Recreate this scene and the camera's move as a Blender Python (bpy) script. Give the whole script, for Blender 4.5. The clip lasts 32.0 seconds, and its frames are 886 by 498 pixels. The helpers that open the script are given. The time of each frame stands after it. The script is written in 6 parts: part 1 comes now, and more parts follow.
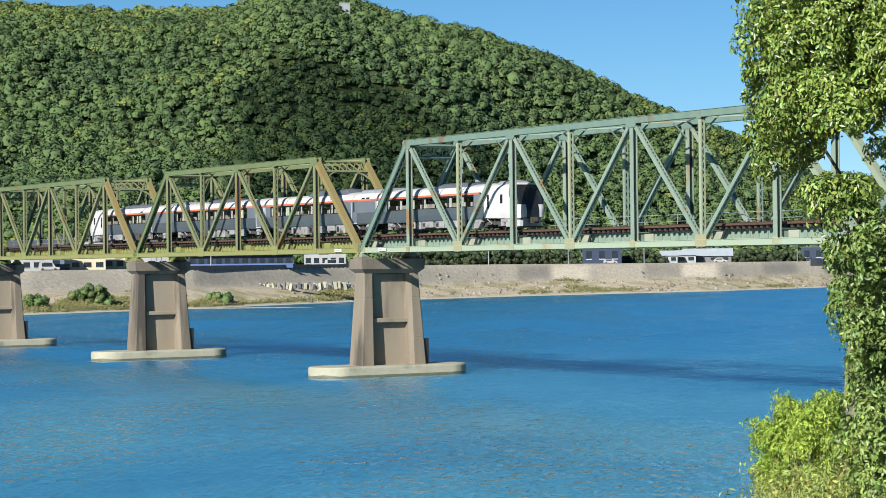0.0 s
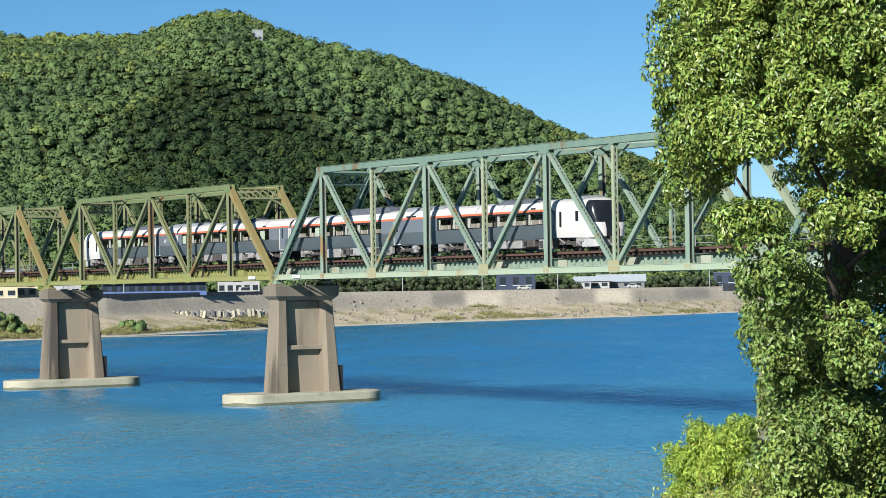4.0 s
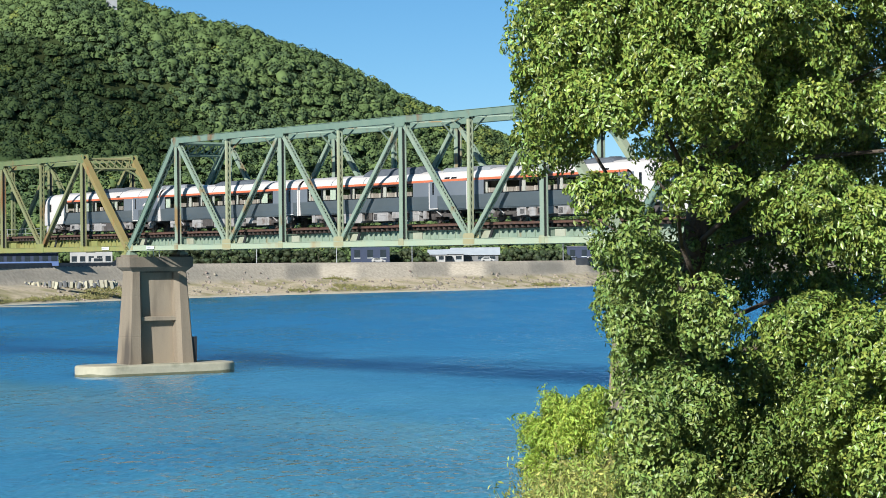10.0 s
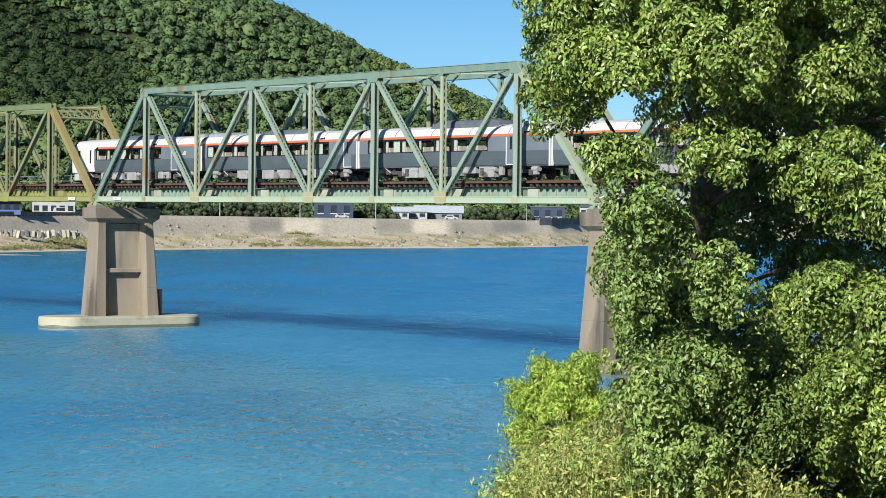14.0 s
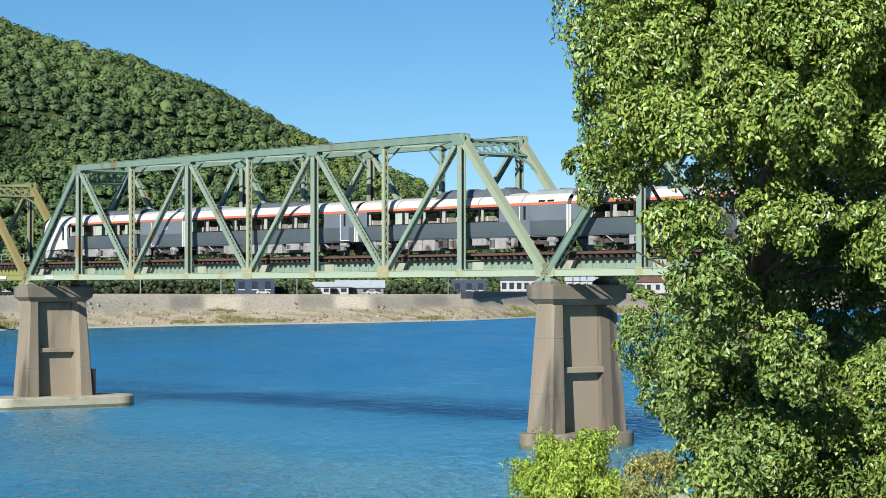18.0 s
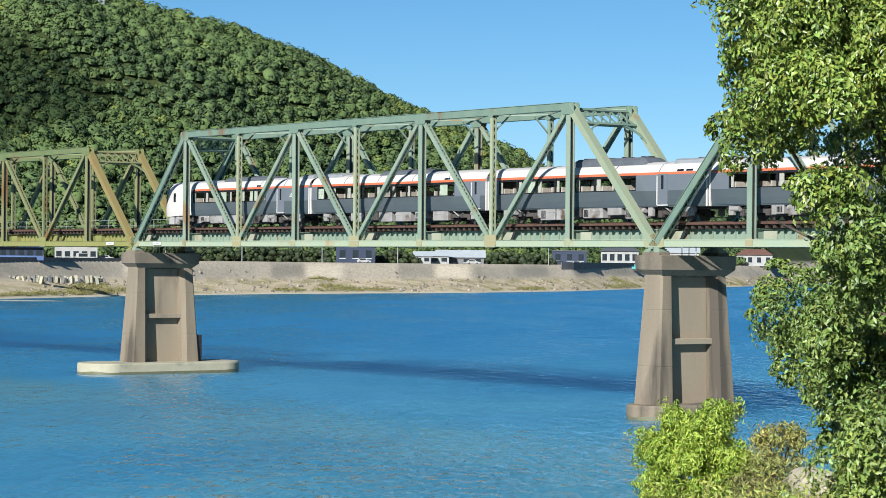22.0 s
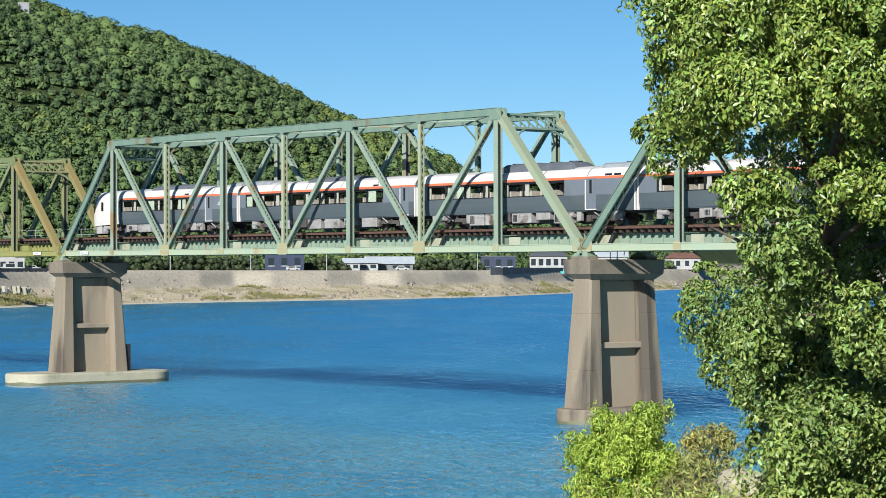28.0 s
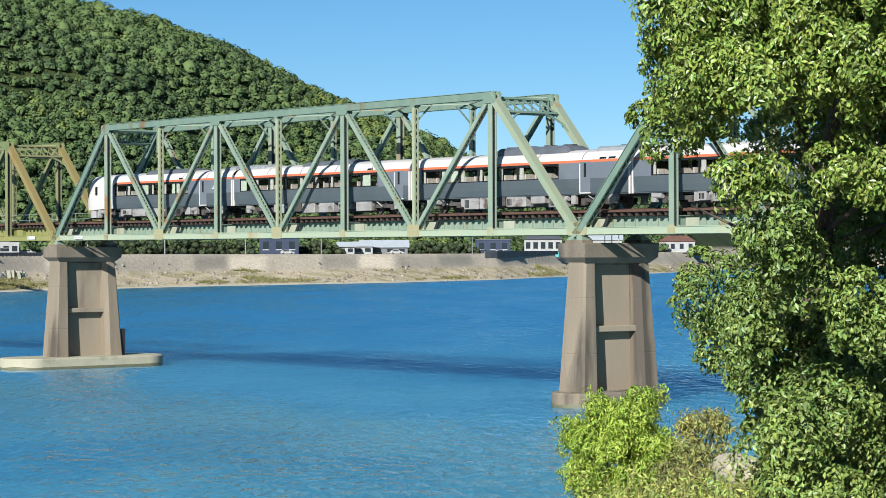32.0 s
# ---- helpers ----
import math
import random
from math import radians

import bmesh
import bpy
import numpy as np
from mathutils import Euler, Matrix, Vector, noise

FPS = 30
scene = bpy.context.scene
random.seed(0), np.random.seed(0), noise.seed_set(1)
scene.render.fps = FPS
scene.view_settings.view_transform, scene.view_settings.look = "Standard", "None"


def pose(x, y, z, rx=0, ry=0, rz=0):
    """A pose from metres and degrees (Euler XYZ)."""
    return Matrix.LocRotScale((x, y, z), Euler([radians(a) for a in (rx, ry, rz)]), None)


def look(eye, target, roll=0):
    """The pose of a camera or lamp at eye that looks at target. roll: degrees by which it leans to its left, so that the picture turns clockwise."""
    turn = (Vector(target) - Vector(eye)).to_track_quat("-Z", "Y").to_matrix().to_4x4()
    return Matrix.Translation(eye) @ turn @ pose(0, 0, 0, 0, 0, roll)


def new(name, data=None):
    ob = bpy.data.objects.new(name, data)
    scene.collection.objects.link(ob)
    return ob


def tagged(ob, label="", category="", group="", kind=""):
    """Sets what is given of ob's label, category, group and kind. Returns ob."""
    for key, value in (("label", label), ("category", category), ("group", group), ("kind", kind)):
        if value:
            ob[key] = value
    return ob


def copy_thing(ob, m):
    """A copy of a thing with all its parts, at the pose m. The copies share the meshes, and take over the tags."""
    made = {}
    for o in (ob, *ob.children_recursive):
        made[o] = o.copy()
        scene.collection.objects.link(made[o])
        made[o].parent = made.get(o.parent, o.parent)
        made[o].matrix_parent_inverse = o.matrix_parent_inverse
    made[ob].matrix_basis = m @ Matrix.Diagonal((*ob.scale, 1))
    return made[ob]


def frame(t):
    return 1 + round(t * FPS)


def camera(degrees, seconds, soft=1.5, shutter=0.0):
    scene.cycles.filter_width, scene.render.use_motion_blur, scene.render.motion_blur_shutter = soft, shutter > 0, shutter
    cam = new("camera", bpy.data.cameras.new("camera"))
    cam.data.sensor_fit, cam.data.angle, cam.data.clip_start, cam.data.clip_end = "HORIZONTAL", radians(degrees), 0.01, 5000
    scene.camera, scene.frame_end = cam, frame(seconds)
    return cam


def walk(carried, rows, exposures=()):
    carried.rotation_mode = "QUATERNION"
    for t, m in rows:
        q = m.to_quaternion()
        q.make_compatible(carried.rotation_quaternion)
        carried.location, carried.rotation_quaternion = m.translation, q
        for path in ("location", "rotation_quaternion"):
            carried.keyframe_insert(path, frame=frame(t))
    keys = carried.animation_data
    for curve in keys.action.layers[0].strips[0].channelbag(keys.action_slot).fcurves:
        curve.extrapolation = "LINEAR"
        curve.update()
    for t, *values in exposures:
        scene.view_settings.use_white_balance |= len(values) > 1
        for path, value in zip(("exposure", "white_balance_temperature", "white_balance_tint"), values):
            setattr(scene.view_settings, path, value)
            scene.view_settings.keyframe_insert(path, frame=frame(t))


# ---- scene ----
# World: x along the railway bridge, y across it, z up from the river. The green span begins at x = 0.
cam = camera(20.89, 32.0, soft=0.75)
# seconds, eye x, y, z, tilt, turn, roll
PATH = [
    (0, 173.37, -92.40, 9.18, 90.333, 60.048, -0.66),
    (0.5, 173.40, -92.42, 9.18, 90.357, 59.543, -0.83),
    (1, 173.42, -92.44, 9.18, 90.394, 59.154, -0.93),
    (1.5, 173.45, -92.46, 9.18, 90.440, 58.872, -0.97),
    (2, 173.47, -92.48, 9.18, 90.507, 58.672, -0.99),
    (2.5, 173.48, -92.48, 9.18, 90.589, 58.526, -0.95),
    (3, 173.49, -92.47, 9.18, 90.696, 58.359, -0.93),
    (3.5, 173.49, -92.47, 9.18, 90.816, 58.178, -0.92),
    (5.5, 173.50, -92.47, 9.19, 91.258, 57.368, -0.84),
    (6, 173.49, -92.48, 9.19, 91.317, 57.135, -0.77),
    (6.5, 173.49, -92.48, 9.19, 91.362, 56.874, -0.66),
    (7, 173.49, -92.48, 9.19, 91.344, 56.578, -0.63),
    (7.5, 173.51, -92.50, 9.18, 91.248, 56.184, -0.62),
    (8, 173.52, -92.52, 9.18, 91.099, 55.693, -0.61),
    (8.5, 173.54, -92.54, 9.17, 90.896, 55.199, -0.68),
    (9, 173.56, -92.55, 9.17, 90.703, 54.810, -0.70),
    (9.5, 173.60, -92.60, 9.16, 90.527, 54.615, -0.61),
    (10, 173.64, -92.64, 9.15, 90.246, 54.525, -0.56),
    (10.5, 173.62, -92.63, 9.15, 89.868, 54.454, -0.49),
    (11, 173.59, -92.63, 9.14, 89.355, 54.306, -0.42),
    (11.5, 173.45, -92.57, 9.14, 88.882, 54.03, -0.26),
    (12, 173.32, -92.51, 9.13, 88.543, 53.751, -0.10),
    (12.5, 173.09, -92.44, 9.16, 88.419, 53.427, 0.25),
    (13, 172.86, -92.36, 9.19, 88.472, 53.224, 0.52),
    (13.5, 172.59, -92.39, 9.19, 88.734, 53.287, 0.68),
    (14, 172.31, -92.42, 9.19, 89.234, 53.604, 0.71),
    (14.5, 171.95, -92.41, 9.19, 89.742, 53.935, 0.75),
    (16.5, 170.50, -92.42, 9.18, 89.841, 52.388, 0.76),
    (17, 170.15, -92.43, 9.18, 89.934, 51.996, 0.59),
    (17.5, 169.89, -92.50, 9.18, 90.396, 51.788, 0.12),
    (18, 169.62, -92.57, 9.18, 91.015, 51.613, -0.03),
    (18.5, 169.43, -92.64, 9.16, 91.738, 51.337, 0.03),
    (19, 169.25, -92.70, 9.14, 92.107, 51.042, 0.21),
    (19.5, 169.22, -92.77, 9.13, 92.101, 50.898, 0.51),
    (20, 169.18, -92.84, 9.12, 91.815, 51.033, 0.76),
    (20.5, 169.12, -92.83, 9.11, 91.445, 51.476, 0.86),
    (21, 169.07, -92.82, 9.10, 90.958, 52.301, 0.82),
    (21.5, 169.06, -92.81, 9.10, 90.561, 53.220, 0.65),
    (22, 169.05, -92.81, 9.11, 90.297, 53.971, 0.54),
    (22.5, 169.04, -92.81, 9.11, 90.181, 54.334, 0.45),
    (23, 169.03, -92.81, 9.11, 90.188, 54.318, 0.42),
    (23.5, 169.05, -92.82, 9.11, 90.205, 54.048, 0.35),
    (24, 169.06, -92.83, 9.11, 90.170, 53.742, 0.18),
    (24.5, 169.08, -92.84, 9.11, 90.091, 53.446, 0.03),
    (25, 169.10, -92.85, 9.11, 90.024, 53.219, -0.04),
    (25.5, 169.11, -92.86, 9.11, 89.977, 52.974, -0.08),
    (27.5, 169.10, -92.84, 9.10, 90.258, 52.281, 0.00),
    (28, 169.07, -92.82, 9.10, 90.454, 52.276, -0.07),
    (28.5, 169.05, -92.80, 9.10, 90.597, 52.318, -0.07),
    (29, 169.02, -92.78, 9.10, 90.589, 52.361, -0.12),
    (29.5, 169.00, -92.76, 9.11, 90.457, 52.386, -0.12),
    (30, 169.00, -92.76, 9.11, 90.293, 52.397, -0.15),
    (30.5, 169.00, -92.76, 9.11, 90.150, 52.386, -0.14),
    (31, 169.00, -92.76, 9.12, 90.083, 52.362, -0.13),
    (31.5, 169.00, -92.75, 9.12, 90.056, 52.279, -0.18),
    (32, 169.00, -92.75, 9.13, 90.057, 52.150, -0.18),
]


def aim(x, y, z, tilt, turn, roll):
    return pose(x, y, z) @ pose(0, 0, 0, 0, 0, turn) @ pose(0, 0, 0, tilt) @ pose(0, 0, 0, 0, 0, roll)


walk(cam, [(r[0], aim(*r[1:])) for r in PATH], [(0, 0.75, 6000, 8), (32, 0.75, 6000, 8)])

# ---------- light ----------
SUN = Vector((0.455, -0.77, 0.45)).normalized()
world = bpy.data.worlds.new("world")
scene.world = world
world.use_nodes = True
wn = world.node_tree.nodes
sky = wn.new("ShaderNodeTexSky")
sky.sky_type, sky.sun_disc = "NISHITA", False
sky.sun_elevation, sky.sun_rotation = math.asin(SUN.z), math.atan2(SUN.x, SUN.y)
sky.altitude, sky.air_density, sky.dust_density, sky.ozone_density = 1600.0, 0.8, 0.0, 4.0
wn["Background"].inputs["Strength"].default_value = 0.0555
rich = wn.new("ShaderNodeHueSaturation")
rich.inputs["Saturation"].default_value, rich.inputs["Hue"].default_value, rich.inputs["Value"].default_value = 1.13, 0.49, 0.94
world.node_tree.links.new(sky.outputs[0], rich.inputs["Color"])
world.node_tree.links.new(rich.outputs[0], wn["Background"].inputs["Color"])
sun = new("sun", bpy.data.lights.new("sun", "SUN"))
sun.data.energy, sun.data.angle, sun.data.color = 5.0, radians(0.5), (1.0, 0.95, 0.87)
sun.matrix_world = look(SUN * 300, (0, 0, 0))


# ---------- materials ----------
def material(name, base, second=None, rough=0.7, scale=4.0, fine=40.0, bump=0.2, metal=0.0, stain=None, stain_at=0.62, streak=1.0, island=0.0, spec=0.5, mix=0.5):
    """Two colours mixed by noise at two scales, a stain in patches, relief from the fine noise. streak stretches the noise upright."""
    m = bpy.data.materials.new(name)
    m.use_nodes = True
    nt = m.node_tree
    n, l = nt.nodes, nt.links
    b = n["Principled BSDF"]
    b.inputs["Roughness"].default_value, b.inputs["Metallic"].default_value = rough, metal
    b.inputs["Specular IOR Level"].default_value = spec
    geo = n.new("ShaderNodeNewGeometry")
    mp = n.new("ShaderNodeMapping")
    mp.inputs["Scale"].default_value = (1, 1, 1 / streak)
    l.new(geo.outputs["Position"], mp.inputs["Vector"])
    big, small = n.new("ShaderNodeTexNoise"), n.new("ShaderNodeTexNoise")
    big.inputs["Scale"].default_value, small.inputs["Scale"].default_value = scale, fine
    big.inputs["Detail"].default_value, small.inputs["Detail"].default_value = 4, 3
    l.new(mp.outputs[0], big.inputs["Vector"])
    l.new(geo.outputs["Position"], small.inputs["Vector"])
    add = n.new("ShaderNodeMath")
    add.operation = "MULTIPLY_ADD"
    add.inputs[1].default_value = 0.35
    l.new(small.outputs[0], add.inputs[0])
    l.new(big.outputs[0], add.inputs[2])
    ramp = n.new("ShaderNodeMapRange")
    ramp.inputs[1].default_value, ramp.inputs[2].default_value = 0.45, 0.9
    l.new(add.outputs[0], ramp.inputs[0])
    mx = n.new("ShaderNodeMix")
    mx.data_type = "RGBA"
    mx.inputs[6].default_value = (*base, 1)
    mx.inputs[7].default_value = (*(second or [c * (1 - mix) for c in base]), 1)
    l.new(ramp.outputs[0], mx.inputs[0])
    out = mx.outputs[2]
    if stain:
        st = n.new("ShaderNodeTexNoise")
        st.inputs["Scale"].default_value, st.inputs["Detail"].default_value = scale * 0.6, 6
        l.new(mp.outputs[0], st.inputs["Vector"])
        sr = n.new("ShaderNodeMapRange")
        sr.inputs[1].default_value, sr.inputs[2].default_value = stain_at, stain_at + 0.1
        l.new(st.outputs[0], sr.inputs[0])
        m2 = n.new("ShaderNodeMix")
        m2.data_type = "RGBA"
        m2.inputs[7].default_value = (*stain, 1)
        l.new(sr.outputs[0], m2.inputs[0])
        l.new(out, m2.inputs[6])
        out = m2.outputs[2]
    if island:
        hs = n.new("ShaderNodeHueSaturation")
        r1 = n.new("ShaderNodeMapRange")
        r1.inputs[3].default_value, r1.inputs[4].default_value = 1 - island, 1 + island
        l.new(geo.outputs["Random Per Island"], r1.inputs[0])
        l.new(r1.outputs[0], hs.inputs["Value"])
        r2 = n.new("ShaderNodeMapRange")
        r2.inputs[3].default_value, r2.inputs[4].default_value = 0.5 - island * 0.07, 0.5 + island * 0.05
        rr = n.new("ShaderNodeMath")
        rr.operation = "FRACT"
        r3 = n.new("ShaderNodeMath")
        r3.operation = "MULTIPLY"
        r3.inputs[1].default_value = 17.3
        l.new(geo.outputs["Random Per Island"], r3.inputs[0])
        l.new(r3.outputs[0], rr.inputs[0])
        l.new(rr.outputs[0], r2.inputs[0])
        l.new(r2.outputs[0], hs.inputs["Hue"])
        l.new(out, hs.inputs["Color"])
        out = hs.outputs[0]
    l.new(out, b.inputs["Base Color"])
    if bump:
        bp = n.new("ShaderNodeBump")
        bp.inputs["Strength"].default_value, bp.inputs["Distance"].default_value = bump, 1.0 / fine
        l.new(small.outputs[0], bp.inputs["Height"])
        l.new(bp.outputs[0], b.inputs["Normal"])
    return m


def leafy(name, base, second, island=0.35, through_light=0.35, rough=0.5):
    """Leaf: varied from leaf to leaf, lets some light through."""
    m = material(name, base, second, rough=rough, scale=0.9, fine=9.0, bump=0.0, island=island)
    n, l = m.node_tree.nodes, m.node_tree.links
    b = n["Principled BSDF"]
    tr = n.new("ShaderNodeBsdfTranslucent")
    col = b.inputs["Base Color"].links[0].from_socket
    l.new(col, tr.inputs["Color"])
    mx = n.new("ShaderNodeMixShader")
    mx.inputs[0].default_value = through_light
    l.new(b.outputs[0], mx.inputs[1])
    l.new(tr.outputs[0], mx.inputs[2])
    l.new(mx.outputs[0], n["Material Output"].inputs["Surface"])
    return m


PALEGREEN = material("faded_green_paint", (0.215, 0.27, 0.185), (0.26, 0.27, 0.175), 0.5, 0.8, 22, 0.12, stain=(0.28, 0.19, 0.085), stain_at=0.6, streak=2.5)
MINT = material("chalky_mint_paint", (0.285, 0.345, 0.25), (0.32, 0.34, 0.225), 0.55, 0.5, 22, 0.12, stain=(0.30, 0.21, 0.10), stain_at=0.6, streak=2.5)
NODE = material("stained_plate_paint", (0.27, 0.31, 0.2), (0.30, 0.23, 0.11), 0.6, 0.7, 20, 0.15, stain=(0.17, 0.085, 0.035), stain_at=0.6, streak=2.5)
GREEN = material("green_paint", (0.172, 0.23, 0.172), (0.235, 0.278, 0.205), 0.45, 1.2, 22, 0.12, stain=(0.23, 0.15, 0.065), stain_at=0.585, streak=2.5)
TEAL = material("teal_paint_and_shade", (0.12, 0.178, 0.138), (0.16, 0.21, 0.155), 0.5, 1.2, 22, 0.12, stain=(0.16, 0.105, 0.055), stain_at=0.63, streak=2.5)
OLIVE = material("olive_paint", (0.11, 0.145, 0.06), (0.145, 0.165, 0.07), 0.5, 1.0, 22, 0.12, stain=(0.18, 0.11, 0.045), stain_at=0.6, streak=2.5)
PALEOLIVE = material("faded_olive_paint", (0.16, 0.185, 0.09), (0.2, 0.18, 0.082), 0.5, 0.6, 22, 0.12, stain=(0.18, 0.088, 0.03), stain_at=0.6, streak=3)
YELLOW = material("yellow_green_paint", (0.2, 0.215, 0.07), (0.24, 0.215, 0.075), 0.5, 1.0, 22, 0.12, stain=(0.284, 0.158, 0.0474), stain_at=0.66, streak=2.5)
OCHRE = material("ochre_paint", (0.235, 0.175, 0.065), (0.2, 0.17, 0.07), 0.5, 1.0, 22, 0.12, stain=(0.26, 0.11, 0.035), stain_at=0.58, streak=2.5)
RUSTY = material("rusty_green_paint", (0.261, 0.332, 0.237), (0.284, 0.245, 0.126), 0.6, 0.9, 20, 0.2, stain=(0.205, 0.0948, 0.0316), stain_at=0.6, streak=3)
RUST = material("rusted_steel", (0.103, 0.0474, 0.03), (0.0592, 0.0332, 0.0237), 0.85, 3, 30, 0.4)
CREAM = material("faded_cream_paint", (0.332, 0.34, 0.253), (0.261, 0.261, 0.182), 0.6, 0.9, 20, 0.2, stain=(0.221, 0.118, 0.0474), stain_at=0.62, streak=3)
TIMBER = material("dark_sleeper", (0.0553, 0.0355, 0.0253), (0.0277, 0.0205, 0.0158), 0.9, 3, 30, 0.4)
RAILTOP = material("rail_steel", (0.126, 0.0711, 0.0474), (0.079, 0.0395, 0.0277), 0.55, 3, 30, 0.1, metal=0.6)
CONCRETE = material("pier_concrete", (0.225, 0.182, 0.128), (0.15, 0.12, 0.084), 0.9, 0.8, 9, 0.12, stain=(0.07, 0.057, 0.043), stain_at=0.52, streak=7)
PANEL = material("panel_concrete", (0.295, 0.24, 0.168), (0.235, 0.19, 0.135), 0.9, 0.6, 9, 0.08, stain=(0.14, 0.112, 0.08), stain_at=0.62, streak=4)
CAPSTONE = material("cap_concrete", (0.213, 0.174, 0.126), (0.126, 0.103, 0.0751), 0.9, 0.8, 9, 0.35, stain=(0.0711, 0.0592, 0.0474), stain_at=0.56, streak=3)
FOOTING = material("footing_concrete", (0.40, 0.365, 0.265), (0.31, 0.285, 0.2), 0.9, 0.5, 5, 0.08, stain=(0.19, 0.185, 0.12), stain_at=0.6)
ALGAE = material("wet_algae", (0.1, 0.105, 0.06), (0.15, 0.145, 0.085), 0.4, 1.5, 12, 0.1)
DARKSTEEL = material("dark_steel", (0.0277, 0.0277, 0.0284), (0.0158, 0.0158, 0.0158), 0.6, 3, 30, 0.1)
GALV = material("galvanised_steel", (0.356, 0.363, 0.363), (0.284, 0.292, 0.292), 0.5, 3, 30, 0.1, metal=0.3)
SIGN = material("sign_white", (0.593, 0.593, 0.569), (0.521, 0.521, 0.49), 0.5, 3, 30, 0.0)


# ---------- building blocks ----------
def block(bm, x0, x1, y0, y1, z0, z1, m=None):
    v = [bm.verts.new((x, y, z)) for x in (x0, x1) for y in (y0, y1) for z in (z0, z1)]
    if m is not None:
        for w in v:
            w.co = m @ w.co
    for f in ((0, 1, 3, 2), (4, 6, 7, 5), (0, 4, 5, 1), (2, 3, 7, 6), (0, 2, 6, 4), (1, 5, 7, 3)):
        bm.faces.new([v[i] for i in f])
    return v


def frame_on(p0, p1, side=(0, 1, 0)):
    """A matrix whose x runs from p0 to p1, whose y is near side, and the length."""
    p0, p1 = Vector(p0), Vector(p1)
    x = (p1 - p0).normalized()
    z = x.cross(Vector(side)).normalized()
    y = z.cross(x)
    m = Matrix((x, y, z)).transposed().to_4x4()
    m.translation = p0
    return m, (p1 - p0).length


def bar(bm, p0, p1, w, d, side=(0, 1, 0)):
    m, n = frame_on(p0, p1, side)
    block(bm, 0, n, -w / 2, w / 2, -d / 2, d / 2, m)


def rod(bm, p0, p1, r, n=6, r1=None):
    m, length = frame_on(p0, p1, (0, 1, 0) if abs((Vector(p1) - Vector(p0)).normalized().y) < 0.9 else (1, 0, 0))
    ra = [bm.verts.new(m @ Vector((0, r * math.cos(a * math.tau / n), r * math.sin(a * math.tau / n)))) for a in range(n)]
    r1 = r if r1 is None else r1
    rb = [bm.verts.new(m @ Vector((length, r1 * math.cos(a * math.tau / n), r1 * math.sin(a * math.tau / n)))) for a in range(n)]
    for i in range(n):
        bm.faces.new((ra[i], ra[(i + 1) % n], rb[(i + 1) % n], rb[i]))
    bm.faces.new(ra[::-1])
    bm.faces.new(rb)


def mesh_of(name, bm, mat, smooth=False):
    bmesh.ops.recalc_face_normals(bm, faces=bm.faces)
    me = bpy.data.meshes.new(name)
    bm.to_mesh(me)
    bm.free()
    for m in mat if isinstance(mat, (list, tuple)) else (mat,):
        me.materials.append(m)
    if smooth:
        me.polygons.foreach_set("use_smooth", [True] * len(me.polygons))
    return me


def part(name, bm, mat, parent, label="", smooth=False, at=None):
    ob = new(name, mesh_of(name, bm, mat, smooth))
    ob.parent = parent
    if at is not None:
        ob.matrix_local = at
    return tagged(ob, label)


def shared(name, me, parent, at):
    ob = new(name, me)
    ob.parent = parent
    ob.matrix_local = at
    return ob


def thing(name, at, label, category, group="", kind=""):
    ob = new(name)
    ob.matrix_world = at
    return tagged(ob, label, category, group, kind)


def raw(name, verts, faces, mat, smooth=False):
    """A mesh object from numpy arrays of vertices and of faces of one size."""
    me = bpy.data.meshes.new(name)
    verts, faces = np.asarray(verts, np.float32), np.asarray(faces, np.int32)
    k = faces.shape[1]
    me.vertices.add(len(verts))
    me.vertices.foreach_set("co", verts.ravel())
    me.loops.add(faces.size)
    me.loops.foreach_set("vertex_index", faces.ravel())
    me.polygons.add(len(faces))
    me.polygons.foreach_set("loop_start", np.arange(len(faces), dtype=np.int32) * k)
    me.update(calc_edges=True)
    me.materials.append(mat)
    if smooth:
        me.polygons.foreach_set("use_smooth", np.ones(len(faces), bool))
    return new(name, me)


# ---------- terrain ----------
EYE = (172.0, -92.5)
SHORE = ((-180, 300), (-120, 330), (-90, 380), (-75, 440), (-69.7, 473), (-65.9, 511), (-62, 584), (-58.5, 640), (-53.5, 706), (-51, 770), (-49.4, 860), (-47, 990), (-42, 1500), (-35, 2600), (180, 2600))
# how far the gravel heaps reach forward along the bank
HEAPS = ((-75, -1), (-61.7, -1), (-60.7, 8), (-58.2, 7), (-57.4, -3), (-56.5, 8), (-55.2, 8), (-54.3, -3), (-53.4, 7), (-52.4, 7), (-51.6, -3), (-40, 0))
SKYLINE = ((-100, 5.2), (-80, 5.6), (-72, 6.09), (-70.4, 6.11), (-67.8, 5.94), (-66.2, 6.0), (-65.6, 5.94), (-64.9, 6.03), (-64.2, 6.27), (-63.7, 6.43), (-63.0, 6.47), (-62.5, 6.29), (-61.6, 5.94), (-60.6, 5.59), (-59.6, 5.34), (-58.2, 4.87), (-57.1, 4.54), (-56.2, 4.09), (-55.1, 3.59), (-54.4, 3.39), (-53.5, 3.04), (-53, 2.79), (-52.2, 2.44), (-51.9, 2.19), (-51.0, 1.9), (-50, 1.75), (-48, 1.6), (-45, 1.4), (-40, 1.0), (-20, 0.5))


def smooth(a, b, v):
    t = np.clip((v - a) / (b - a), 0, 1)
    return t * t * (3 - 2 * t)


